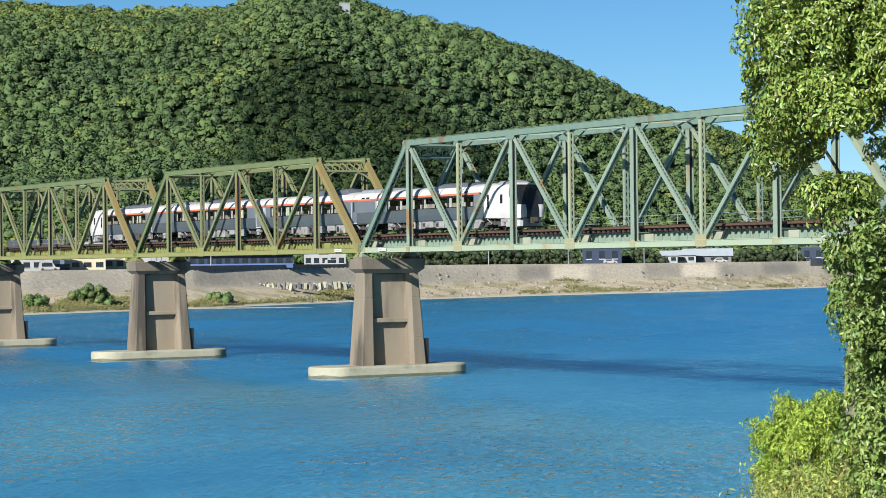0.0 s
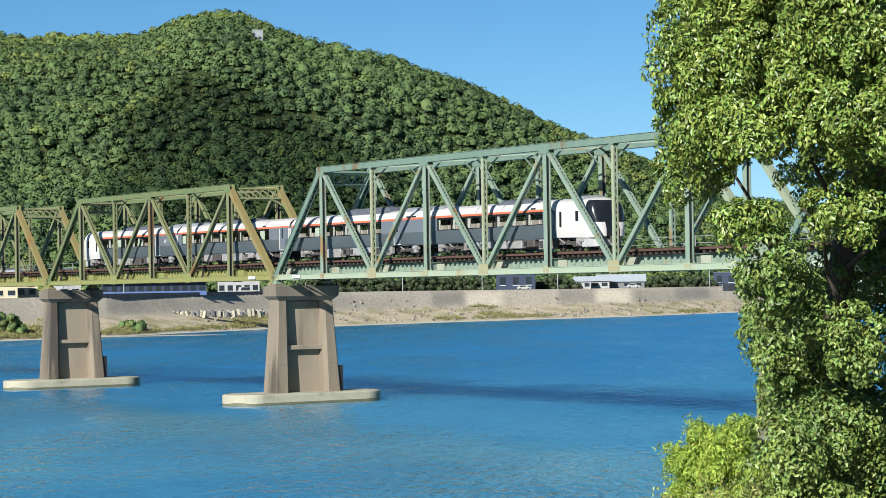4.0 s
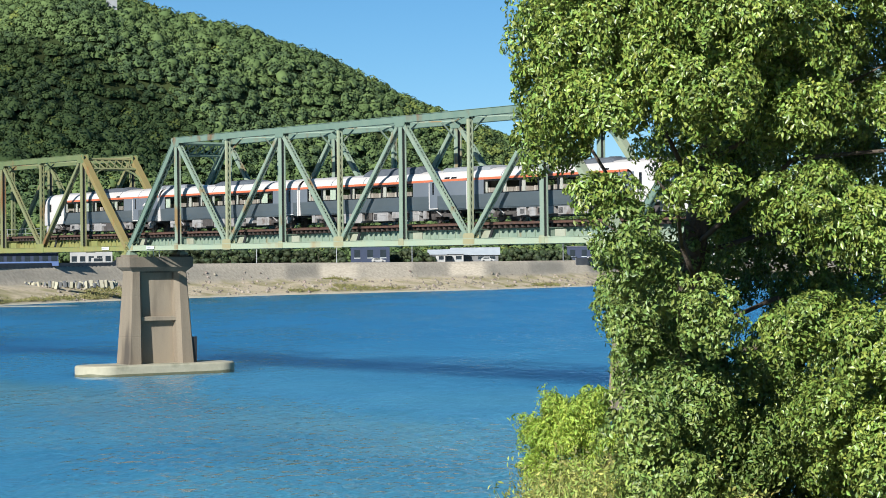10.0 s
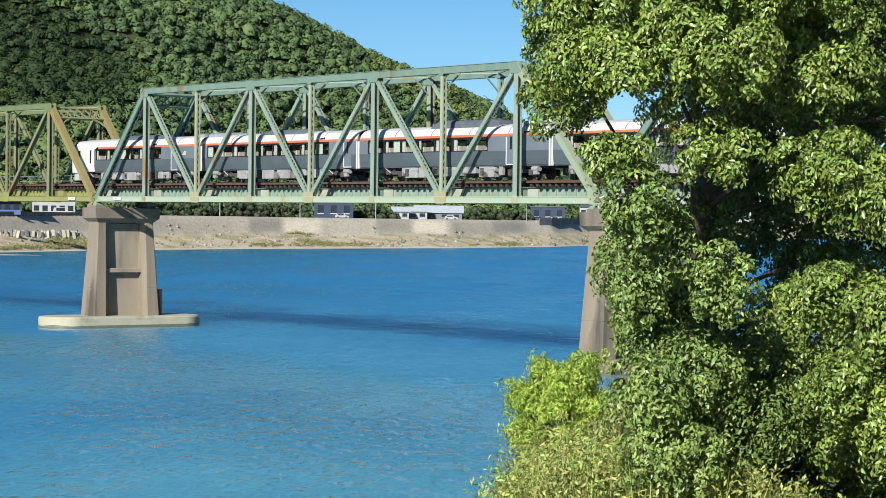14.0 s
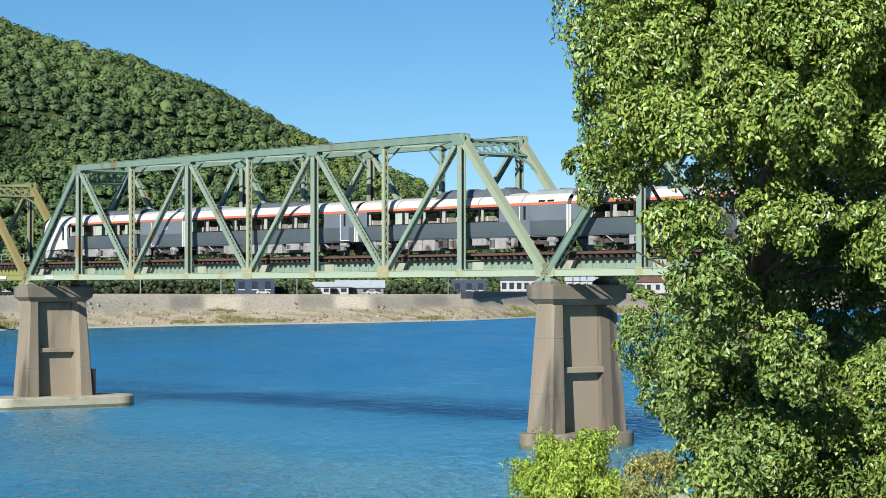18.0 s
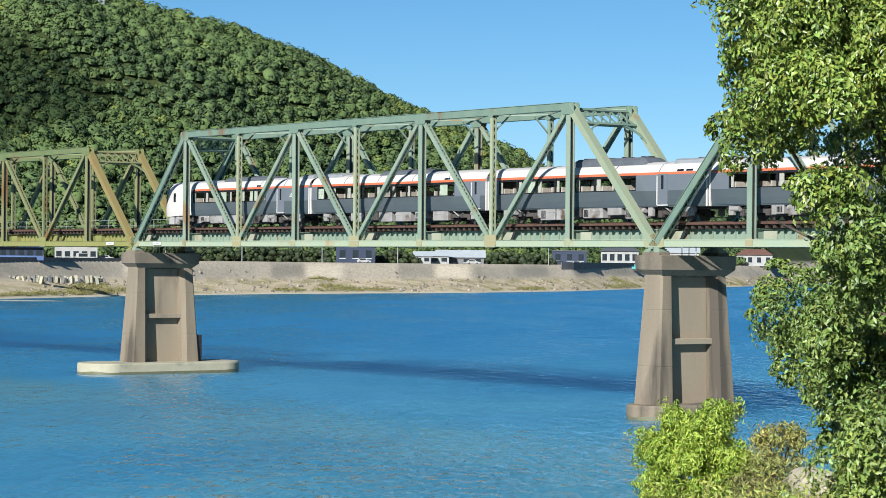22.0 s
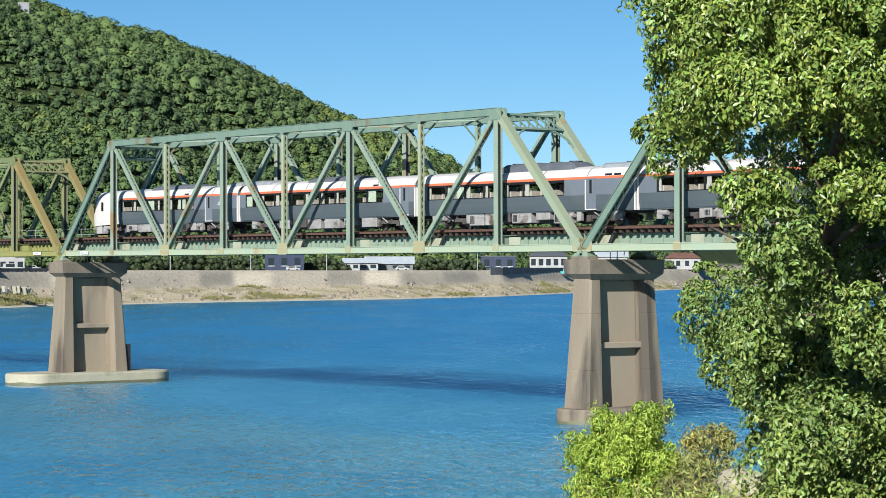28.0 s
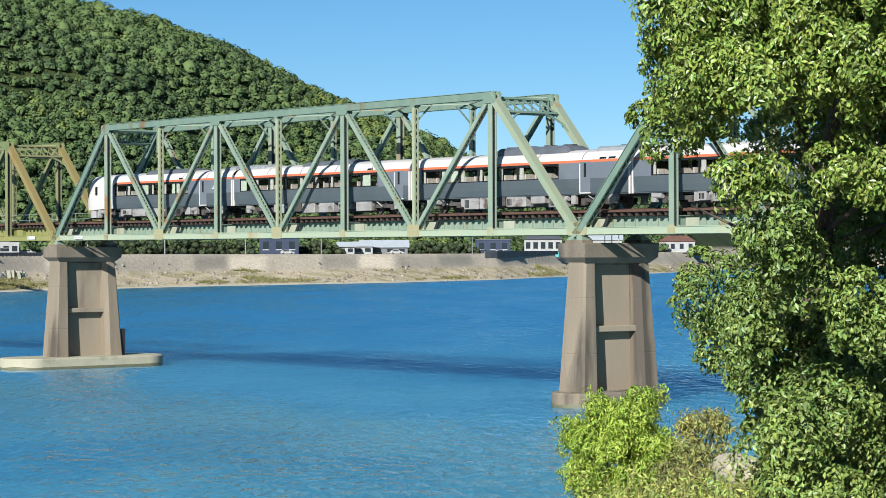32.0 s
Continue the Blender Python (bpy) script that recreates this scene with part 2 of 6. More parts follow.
def waves(x, y, k, seed):
    """Cheap smooth noise from sines, about -1 to 1."""
    r = np.random.RandomState(seed)
    out = 0
    for i in range(7):
        a, p, f = r.uniform(0, 6.28), r.uniform(0, 6.28), k * r.uniform(0.6, 1.9)
        out = out + np.sin(f * (x * np.cos(a) + y * np.sin(a)) + p)
    return out / 3.5


def near_shore(y):
    return 122.0 - 0.25 * (y + 55.0)


def height(x, y):
    x, y = np.asarray(x, float), np.asarray(y, float)
    dx, dy = x - EYE[0], y - EYE[1]
    r, az = np.hypot(dx, dy), np.degrees(np.arctan2(dx, dy))
    far_az = (az > -125) & (az < -28)
    rs = np.interp(az, *np.array(SHORE).T)
    d = r - rs + 2.5 * waves(x, y, 0.025, 3)
    # beach, gravel mound, flat land behind
    top = 8.5 + 0.25 * waves(x, y, 0.02, 5)
    bank = -3 + 3.0 * smooth(-25, 0, d) + 4.0 * np.clip(d / 36, 0, 1) + (top - 4.0) * np.clip((d + np.interp(az, *np.array(HEAPS).T) - 38) / 9, 0, 1) + 0.16 * waves(x, y, 0.3, 8) * smooth(2, 12, d) * (1 - smooth(28, 36, d))
    r0 = rs + 105
    r1 = np.maximum(950.0, r0 + 230)
    s = np.interp(az, *np.array(SKYLINE).T)
    crest = r1 * np.tan(np.radians(s)) + 9.1
    u = np.clip((r - r0) / (r1 - r0), 0, 1)
    rise = 0.55 * u + 0.45 * u * u * (3 - 2 * u)
    gully = (11.0 * waves(x, y, 0.018, 11) + 4.0 * waves(x, y, 0.05, 12)) * np.sin(np.pi * u) * np.clip((crest - 20) / 60, 0, 1)
    hill = (crest - 9) * rise + gully
    hill = hill * (1 - 0.6 * smooth(0, 500, r - r1))
    far = np.where(d > -25, bank + np.maximum(hill, 0), -3.0)
    dn = x - near_shore(y)
    near = np.where(dn > 0, 7.5 * np.clip(dn / 44, 0, 1) ** 0.8 + 0.12 * waves(x, y, 0.5, 31) * np.clip(dn / 5, 0, 1) * (r > 3), -3 * smooth(0, -20, dn))
    # a rocky knoll on the near bank
    u, w = (x - 135.3) * -0.8 + (y + 59.1) * 0.6, (x - 135.3) * 0.6 + (y + 59.1) * 0.8
    near = near + 2.3 * np.exp(-((u / 2.6) ** 2) - (w / 1.5) ** 2)
    return np.where(far_az & (r > rs - 60), np.maximum(far, near), near)



def ground_material():
    m = bpy.data.materials.new("bank_and_hillside")
    m.use_nodes = True
    n, l = m.node_tree.nodes, m.node_tree.links
    b = n["Principled BSDF"]
    b.inputs["Roughness"].default_value = 0.95
    b.inputs["Specular IOR Level"].default_value = 0.2
    geo, sep = n.new("ShaderNodeNewGeometry"), n.new("ShaderNodeSeparateXYZ")
    l.new(geo.outputs["Position"], sep.inputs[0])

    def noise_of(scale, detail=5):
        t = n.new("ShaderNodeTexNoise")
        t.inputs["Scale"].default_value, t.inputs["Detail"].default_value = scale, detail
        l.new(geo.outputs["Position"], t.inputs["Vector"])
        return t.outputs[0]

    def ranged(v, a, c):
        t = n.new("ShaderNodeMapRange")
        t.inputs[1].default_value, t.inputs[2].default_value = a, c
        l.new(v, t.inputs[0])
        return t.outputs[0]

    def mixed(f, a, c):
        t = n.new("ShaderNodeMix")
        t.data_type = "RGBA"
        l.new(f, t.inputs[0])
        for i, v in ((6, a), (7, c)):
            if isinstance(v, tuple):
                t.inputs[i].default_value = (*v, 1)
            else:
                l.new(v, t.inputs[i])
        return t.outputs[2]

    def plus(v, w, k):
        t = n.new("ShaderNodeMath")
        t.operation = "MULTIPLY_ADD"
        t.inputs[1].default_value = k
        l.new(w, t.inputs[0])
        l.new(v, t.inputs[2])
        return t.outputs[0]

    z = sep.outputs["Z"]
    gravel = mixed(ranged(noise_of(0.07), 0.35, 0.65), (0.5, 0.43, 0.33), (0.385, 0.34, 0.265))
    gravel = mixed(ranged(noise_of(1.3, 8), 0.35, 0.75), gravel, (0.3, 0.259, 0.2))
    beach = mixed(ranged(noise_of(0.16, 7), 0.45, 0.65), (0.50, 0.41, 0.28), (0.27, 0.24, 0.11))
    beach = mixed(ranged(noise_of(0.9, 8), 0.5, 0.7), beach, (0.316, 0.261, 0.182))
    low = mixed(ranged(plus(z, noise_of(0.2), 2.0), 4.2, 5.4), beach, gravel)
    wet = mixed(ranged(plus(z, noise_of(0.3), 0.5), 0.35, 0.75), (0.5, 0.45, 0.34), low)
    forest = mixed(ranged(noise_of(0.05), 0.4, 0.6), (0.0277, 0.0435, 0.0126), (0.0474, 0.0592, 0.0174))
    soil = mixed(ranged(noise_of(0.8), 0.4, 0.65), (0.079, 0.0948, 0.0277), (0.261, 0.213, 0.134))
    up = mixed(ranged(z, 9.6, 11.5), wet, forest)
    side = ranged(sep.outputs["X"], 20.0, 40.0)
    l.new(mixed(side, up, soil), b.inputs["Base Color"])
    bp = n.new("ShaderNodeBump")
    bp.inputs["Strength"].default_value, bp.inputs["Distance"].default_value = 0.35, 0.2
    l.new(noise_of(1.6, 8), bp.inputs["Height"])
    l.new(bp.outputs[0], b.inputs["Normal"])
    return m


def build_ground():
    az = np.radians(np.concatenate([np.arange(-180, -76, 4), np.arange(-76, -70, 0.2), np.arange(-70, -47, 0.08), np.arange(-47, -44, 0.2), np.arange(-44, 180.1, 4)]))
    r = np.concatenate([[0.01], np.geomspace(2, 28, 24), np.linspace(29, 62, 45), np.geomspace(64, 440, 24), np.linspace(444, 960, 265), np.linspace(966, 1400, 70), np.geomspace(1420, 4500, 12)])
    a, q = np.meshgrid(az, r)
    x, y = EYE[0] + q * np.sin(a), EYE[1] + q * np.cos(a)
    v = np.stack([x, y, height(x, y)], -1).reshape(-1, 3)
    n = len(az)
    i = (np.arange(len(r) - 1)[:, None] * n + np.arange(n - 1)).ravel()
    f = np.stack([i, i + n, i + n + 1, i + 1], -1)
    tagged(raw("ground", v, f[:, ::-1], ground_material(), True), "gravel river banks and the ground of the wooded hill", "ground", kind="structure")


def water_material():
    m = bpy.data.materials.new("river_water")
    m.use_nodes = True
    n, l = m.node_tree.nodes, m.node_tree.links
    b = n["Principled BSDF"]
    geo = n.new("ShaderNodeNewGeometry")

    def noise_of(along, across, detail, turn):
        """Noise with features of the given lengths along and across a bearing."""
        mp = n.new("ShaderNodeMapping")
        mp.vector_type = "TEXTURE"
        mp.inputs["Scale"].default_value = (along, across, 1)
        mp.inputs["Rotation"].default_value = (0, 0, radians(turn))
        l.new(geo.outputs["Position"], mp.inputs["Vector"])
        t = n.new("ShaderNodeTexNoise")
        t.inputs["Scale"].default_value, t.inputs["Detail"].default_value = 1.0, detail
        l.new(mp.outputs[0], t.inputs["Vector"])
        return t.outputs[0]

    def ranged(v, a, c, lo=0.0, hi=1.0):
        t = n.new("ShaderNodeMapRange")
        t.inputs[1].default_value, t.inputs[2].default_value, t.inputs[3].default_value, t.inputs[4].default_value = a, c, lo, hi
        l.new(v, t.inputs[0])
        return t.outputs[0]

    def calc(op, v, w):
        t = n.new("ShaderNodeMath")
        t.operation = op
        for k, q in enumerate((v, w)):
            if isinstance(q, float):
                t.inputs[k].default_value = q
            else:
                l.new(q, t.inputs[k])
        return t.outputs[0]

    sep = n.new("ShaderNodeSeparateXYZ")
    l.new(geo.outputs["Position"], sep.inputs[0])
    # deep blue far channel, green-blue near shallows; reflected sky blue put into both colours
    near = calc("MULTIPLY", ranged(sep.outputs["X"], -60.0, 100.0), ranged(noise_of(60, 30, 3, 143), 0.36, 0.6, 0.35, 1.0))
    mx = n.new("ShaderNodeMix")
    mx.data_type = "RGBA"
    mx.inputs[6].default_value, mx.inputs[7].default_value = (0.016, 0.13, 0.25, 1), (0.095, 0.275, 0.335, 1)
    l.new(near, mx.inputs[0])
    gust = ranged(noise_of(70, 14, 2, 143), 0.36, 0.62, 0.35, 1.5)
    swell = calc("MULTIPLY", noise_of(9.0, 5.0, 1, 143), 0.7)
    chop = calc("MULTIPLY", noise_of(2.8, 1.0, 2, 146), 1.7)
    ripple = calc("MULTIPLY", noise_of(1.0, 0.4, 1, 139), 0.45)
    waves_up = calc("ADD", swell, calc("MULTIPLY", calc("MULTIPLY", calc("ADD", chop, ripple), gust), ranged(sep.outputs["X"], 10.0, 110.0, 0.6, 1.45)))
    l.new(mx.outputs[2], b.inputs["Base Color"])
    b.inputs["Roughness"].default_value = 0.1
    b.inputs["IOR"].default_value = 1.33
    # light spreads in the cloudy water before it comes out again
    b.subsurface_method = "BURLEY"
    b.inputs["Subsurface Weight"].default_value = 1.0
    b.inputs["Subsurface Radius"].default_value = (1, 1, 1)
    b.inputs["Subsurface Scale"].default_value = 18.0
    b.inputs["Specular IOR Level"].default_value = 1.0
    bp = n.new("ShaderNodeBump")
    bp.inputs["Strength"].default_value, bp.inputs["Distance"].default_value = 1.0, 0.24
    l.new(waves_up, bp.inputs["Height"])
    # all wave normals tilted to the camera's side, so the water mirrors higher sky
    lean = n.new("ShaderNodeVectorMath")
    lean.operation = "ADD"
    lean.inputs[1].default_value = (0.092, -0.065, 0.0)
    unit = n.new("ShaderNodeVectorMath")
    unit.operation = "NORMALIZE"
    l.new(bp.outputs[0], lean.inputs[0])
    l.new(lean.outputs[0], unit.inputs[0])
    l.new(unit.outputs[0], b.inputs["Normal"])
    return m


def build_water():
    bm = bmesh.new()
    vs = [bm.verts.new(p) for p in ((-1500, -2500, 0), (260, -2500, 0), (260, 3000, 0), (-1500, 3000, 0))]
    bm.faces.new(vs)
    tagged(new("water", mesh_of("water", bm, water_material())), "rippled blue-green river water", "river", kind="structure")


build_ground()
build_water()

# ---------- bridge ----------
WIDE = 4.65
CHORD = 10.32


def member(bm, p0, p1, wide, deep, cover=True, lace=True, step=0.5):
    """A built-up steel member: two web plates, flanges, a cover plate above and lacing below."""
    m, n = frame_on(p0, p1)
    t = 0.035
    for s in (-1, 1):
        y = s * wide / 2
        block(bm, 0, n, y - t / 2, y + t / 2, -deep / 2, deep / 2, m)
        for z in (-deep / 2, deep / 2):
            block(bm, 0, n, min(y, y - s * 0.1), max(y, y - s * 0.1), z - t / 2, z + t / 2, m)
    if cover:
        block(bm, 0, n, -wide / 2 - 0.06, wide / 2 + 0.06, deep / 2 + t / 2, deep / 2 + t / 2 + 0.03, m)
    if lace:
        k = max(2, int(n / step))
        for z in ((-deep / 2,) if cover else (-deep / 2, deep / 2)):
            for i in range(k):
                a, b = (-1, 1) if i % 2 else (1, -1)
                q0 = m @ Vector((n * i / k, a * (wide / 2 - 0.04), z))
                q1 = m @ Vector((n * (i + 1) / k, b * (wide / 2 - 0.04), z))
                mm, ln = frame_on(q0, q1, m.to_3x3() @ Vector((0, 0, 1)))
                block(bm, 0, ln, -0.012, 0.012, -0.035, 0.035, mm)


def gusset(bm, x, y, z, w, h):
    """Riveted plate with clipped corners, in the plane of the truss."""
    c = min(w, h) * 0.35
    pts = [(-w, -h + c), (-w + c, -h), (w - c, -h), (w, -h + c), (w, h - c), (w - c, h), (-w + c, h), (-w, h - c)]
    rings = [[bm.verts.new((x + a, y + s, z + b)) for a, b in pts] for s in (-0.012, 0.012)]
    bm.faces.new(rings[0])
    bm.faces.new(rings[1][::-1])
    for i in range(8):
        bm.faces.new((rings[0][i], rings[1][i], rings[1][(i + 1) % 8], rings[0][(i + 1) % 8]))


def truss_span(name, panels, pitch, tall, paints, x0, label, group):
    """A through truss with verticals. paints: chord, web, end post, bottom, floor."""
    top_p, web_p, end_p, low_p, floor_p = paints
    span = thing(name, pose(x0, 0, CHORD), label, "railway bridge", group)
    length = panels * pitch

    def top(i, y):
        return Vector((i * pitch, y, tall))

    def low(i, y):
        return Vector((i * pitch, y, 0))

    for y in (0.0, WIDE):
        bm = bmesh.new()
        outline = ((-0.24, -0.235), (0.24, -0.235), (0.24, -0.2), (0.18, -0.2), (0.18, 0.16), (0.22, 0.16), (0.22, 0.195), (0.11, 0.195), (0.11, 0.1), (-0.11, 0.1), (-0.11, 0.195), (-0.22, 0.195), (-0.22, 0.16), (-0.18, 0.16), (-0.18, -0.2), (-0.24, -0.2))
        ends = [[bm.verts.new((x, y + a, b)) for a, b in outline] for x in (-0.25, length + 0.25)]
        bm.faces.new(ends[0])
        bm.faces.new(ends[1][::-1])
        for k in range(len(outline)):
            m = (k + 1) % len(outline)
            bm.faces.new((ends[0][k], ends[0][m], ends[1][m], ends[1][k]))
        part("bottom_chord", bm, low_p, span)
        bm = bmesh.new()
        member(bm, top(1, y) - Vector((0.15, 0, 0)), top(panels - 1, y) + Vector((0.15, 0, 0)), 0.42, 0.42)
        part("top_chord", bm, top_p, span)
        for i, j in ((0, 1), (panels, panels - 1)):
            bm = bmesh.new()
            member(bm, *((top(j, y), low(i, y)) if i else (low(i, y), top(j, y))), 0.42, 0.40)
            part("end_post", bm, end_p if (i and end_p) else top_p, span)
        for i in range(1, panels):
            bm = bmesh.new()
            if i % 2:
                # two wide flanges joined by a web, hollow on its flanks
                block(bm, i * pitch - 0.2, i * pitch + 0.2, y - 0.19, y - 0.14, 0.0, tall - 0.2)
                block(bm, i * pitch - 0.2, i * pitch + 0.2, y + 0.12, y + 0.19, 0.0, tall - 0.2)
                block(bm, i * pitch - 0.03, i * pitch + 0.01, y - 0.14, y + 0.12, 0.0, tall - 0.2)
            else:
                member(bm, low(i, y), top(i, y) - Vector((0, 0, 0.2)), 0.34, 0.22, cover=False, step=0.45)
            post = part("vertical_post", bm, RUSTY if (i % 2 == 0 and y == 0 and name[0] == "g") else web_p, span)
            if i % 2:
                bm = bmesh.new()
                # dark strip added inside the hollow, standing in for its shade
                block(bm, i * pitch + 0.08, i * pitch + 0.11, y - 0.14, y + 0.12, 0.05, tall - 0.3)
                part("hollow_shade", bm, DARKSTEEL, post, "dark strip put in for the shade of the hollow web")
        for i in range(1, panels - 1):
            a, b = (top(i, y), low(i + 1, y)) if i % 2 else (low(i, y), top(i + 1, y))
            bm = bmesh.new()
            member(bm, a, b, 0.34, 0.26, cover=False, step=0.32)
            part("diagonal", bm, web_p, span)
        for i in range(panels + 1):
            for s in (-0.2, 0.2):
                bm = bmesh.new()
                gusset(bm, i * pitch, y + s, 0.12 if i % 2 == 0 else 0.02, 0.62 if i % 2 == 0 else 0.3, 0.4 if i % 2 == 0 else 0.26)
                part("gusset_plate", bm, NODE if (y == 0 and name[0] == "g") else low_p, span)
            if 0 < i < panels:
                for s in (-0.225, 0.225):
                    bm = bmesh.new()
                    gusset(bm, i * pitch, y + s, tall - (0.12 if i % 2 else 0.05), 0.6 if i % 2 else 0.28, 0.36 if i % 2 else 0.26)
                    part("gusset_plate", bm, top_p, span)
    # lateral bracing between the top chords, sway frames at the posts
    for i in range(1, panels):
        bm = bmesh.new()
        member(bm, (i * pitch, 0.2, tall), (i * pitch, WIDE - 0.2, tall), 0.2, 0.22, cover=False, lace=False)
        part("top_strut", bm, web_p, span)
        if i < panels - 1:
            for a, b in ((0.2, WIDE - 0.2), (WIDE - 0.2, 0.2)):
                bm = bmesh.new()
                bar(bm, (i * pitch, a, tall + 0.03), ((i + 1) * pitch, b, tall + 0.03), 0.11, 0.08)
                part("top_lateral", bm, web_p, span)
        if 1 < i < panels - 1:
            for y, s in ((0.1, 1), (WIDE - 0.1, -1)):
                bm = bmesh.new()
                bar(bm, (i * pitch, y, tall - 1.25), (i * pitch, y + s * 1.25, tall - 0.1), 0.09, 0.09, (1, 0, 0))
                part("knee_brace", bm, web_p, span)
    for i, s in ((1, -1), (panels - 1, 1)):
        # portal frame in the plane of the end posts
        slope = (low(0, 0) - top(1, 0)).normalized() if s < 0 else (low(panels, 0) - top(panels - 1, 0)).normalized()
        base = Vector((i * pitch, 0, tall))
        # the darker teal puts shade into the green span's portal colour
        paint = PALEOLIVE if name[0] == "y" else TEAL
        for k in (0.25, 1.45):
            bm = bmesh.new()
            q = base + slope * k
            bar(bm, q + Vector((0, 0.2, 0)), q + Vector((0, WIDE - 0.2, 0)), 0.18, 0.2, slope)
            part("portal_strut", bm, paint, span)
        cells = 6
        for c in range(cells):
            ya, yb = 0.3 + (WIDE - 0.6) * c / cells, 0.3 + (WIDE - 0.6) * (c + 1) / cells
            for ka, kb in ((0.25, 1.45), (1.45, 0.25)):
                bm = bmesh.new()
                bar(bm, base + slope * ka + Vector((0, ya, 0)), base + slope * kb + Vector((0, yb, 0)), 0.07, 0.1, slope)
                part("portal_lattice_bar", bm, paint, span)
        for y, d in ((0.2, 1), (WIDE - 0.2, -1)):
            # curved knee, a swept bar
            bm = bmesh.new()
            rings = []
            for j in range(7):
                w = j / 6 * math.pi / 2
                p = base + slope * (1.45 + 1.5 * (1 - math.cos(w))) + Vector((0, y + d * 1.5 * (1 - math.sin(w)), 0))
                out = slope * math.cos(w) + Vector((0, d * math.sin(w), 0))
                flat = slope.cross(Vector((0, 1, 0)))
                rings.append([bm.verts.new(p + out * o * 0.05 + flat * q * 0.06) for o, q in ((-1, -1), (1, -1), (1, 1), (-1, 1))])
            for ra, rb in zip(rings, rings[1:]):
                for k in range(4):
                    bm.faces.new((ra[k], ra[(k + 1) % 4], rb[(k + 1) % 4], rb[k]))
            bm.faces.new(rings[0])
            bm.faces.new(rings[-1])
            bmesh.ops.recalc_face_normals(bm, faces=bm.faces)
            part("portal_knee", bm, paint, span)
    # floor: cross beams, stringers, brackets
    for i in range(panels + 1):
        bm = bmesh.new()
        x = i * pitch
        block(bm, x - 0.015, x + 0.015, 0.2, WIDE - 0.2, -0.15, 0.78)
        for z in (-0.15, 0.76):
            block(bm, x - 0.16, x + 0.16, 0.2, WIDE - 0.2, z, z + 0.03)
        part("floor_beam", bm, floor_p, span)
        if x + 1.8 > length:
            continue
        bm = bmesh.new()
        if i % 2:
            block(bm, x + 0.45, x + 1.5, 0.5, 0.56, 0.02, 0.66)
        else:
            arch = [(0.4, 0.68), (1.5, 0.68), (1.5, 0.5), (1.38, 0.32), (1.15, 0.2), (0.9, 0.16), (0.4, 0.16)]
            ra, rb = [[bm.verts.new((x + a, yy, b)) for a, b in arch] for yy in (0.5, 0.56)]
            bm.faces.new(ra)
            bm.faces.new(rb[::-1])
            for k in range(7):
                bm.faces.new((ra[k], rb[k], rb[(k + 1) % 7], ra[(k + 1) % 7]))
        part("bracket", bm, low_p if name[0] == "y" else CREAM, span)
        if i % 2 == 0:
            bm = bmesh.new()
            bar(bm, (x + 1.35, 0.48, 0.05), (x + 1.75, 0.48, 0.72), 0.08, 0.22)
            part("strut", bm, DARKSTEEL, span)
    for i in range(panels):
        for y in (1.62, WIDE - 1.62):
            bm = bmesh.new()
            xa, xb = i * pitch + 0.05, (i + 1) * pitch - 0.05
            block(bm, xa, xb, y - 0.012, y + 0.012, 0.0, 0.8)
            for z in (0.0, 0.77):
                block(bm, xa, xb, y - 0.13, y + 0.13, z, z + 0.03)
            for k in range(1, 8):
                xk = xa + (xb - xa) * k / 8
                block(bm, xk - 0.012, xk + 0.012, y - 0.1, y + 0.1, 0.03, 0.77)
            part("stringer", bm, floor_p, span)
        for a, b in ((0.3, WIDE - 0.3), (WIDE - 0.3, 0.3)):
            bm = bmesh.new()
            bar(bm, (i * pitch + 0.2, a, -0.12), ((i + 1) * pitch - 0.2, b, -0.12), 0.1, 0.08)
            part("bottom_lateral", bm, floor_p, span)
    # shoes on the pier
    for x in (0.0, length):
        for y in (0.0, WIDE):
            bm = bmesh.new()
            block(bm, x - 0.35, x + 0.35, y - 0.3, y + 0.3, -0.46, -0.36)
            block(bm, x - 0.2, x + 0.2, y - 0.22, y + 0.22, -0.36, -0.2)
            block(bm, x - 0.45, x + 0.45, y - 0.36, y + 0.36, -0.56, -0.46)
            part("bearing_shoe", bm, floor_p, span)
    return span


YP = (OLIVE, PALEOLIVE, OCHRE, YELLOW, YELLOW)
SPANS = "spans of the bridge"
green_a = truss_span("green_truss_span", 8, 7.8, 8.35, (TEAL, GREEN, PALEGREEN, MINT, GREEN), 0.0, "tall pale green riveted steel railway truss with rust stains", SPANS)
copy_thing(green_a, pose(62.9, 0, CHORD))
yellow_a = truss_span("yellow_truss_span", 6, 7.8, 7.7, YP, -47.4, "lower yellow-green steel railway truss with ochre end posts", SPANS)
copy_thing(yellow_a, pose(-94.8, 0, CHORD))

for span, x in ((green_a, 3.7), (yellow_a, 43.4)):
    bm = bmesh.new()
    block(bm, x - 0.62, x + 0.62, -0.275, -0.25, -0.13, 0.12)
    plate = part("name_plate", bm, SIGN, span, "small white plate with unreadable dark marks")
    for k in range(5):
        bm = bmesh.new()
        block(bm, x - 0.5 + k * 0.2, x - 0.4 + k * 0.2, -0.281, -0.274, -0.05, 0.04)
        part("mark", bm, GALV, plate)

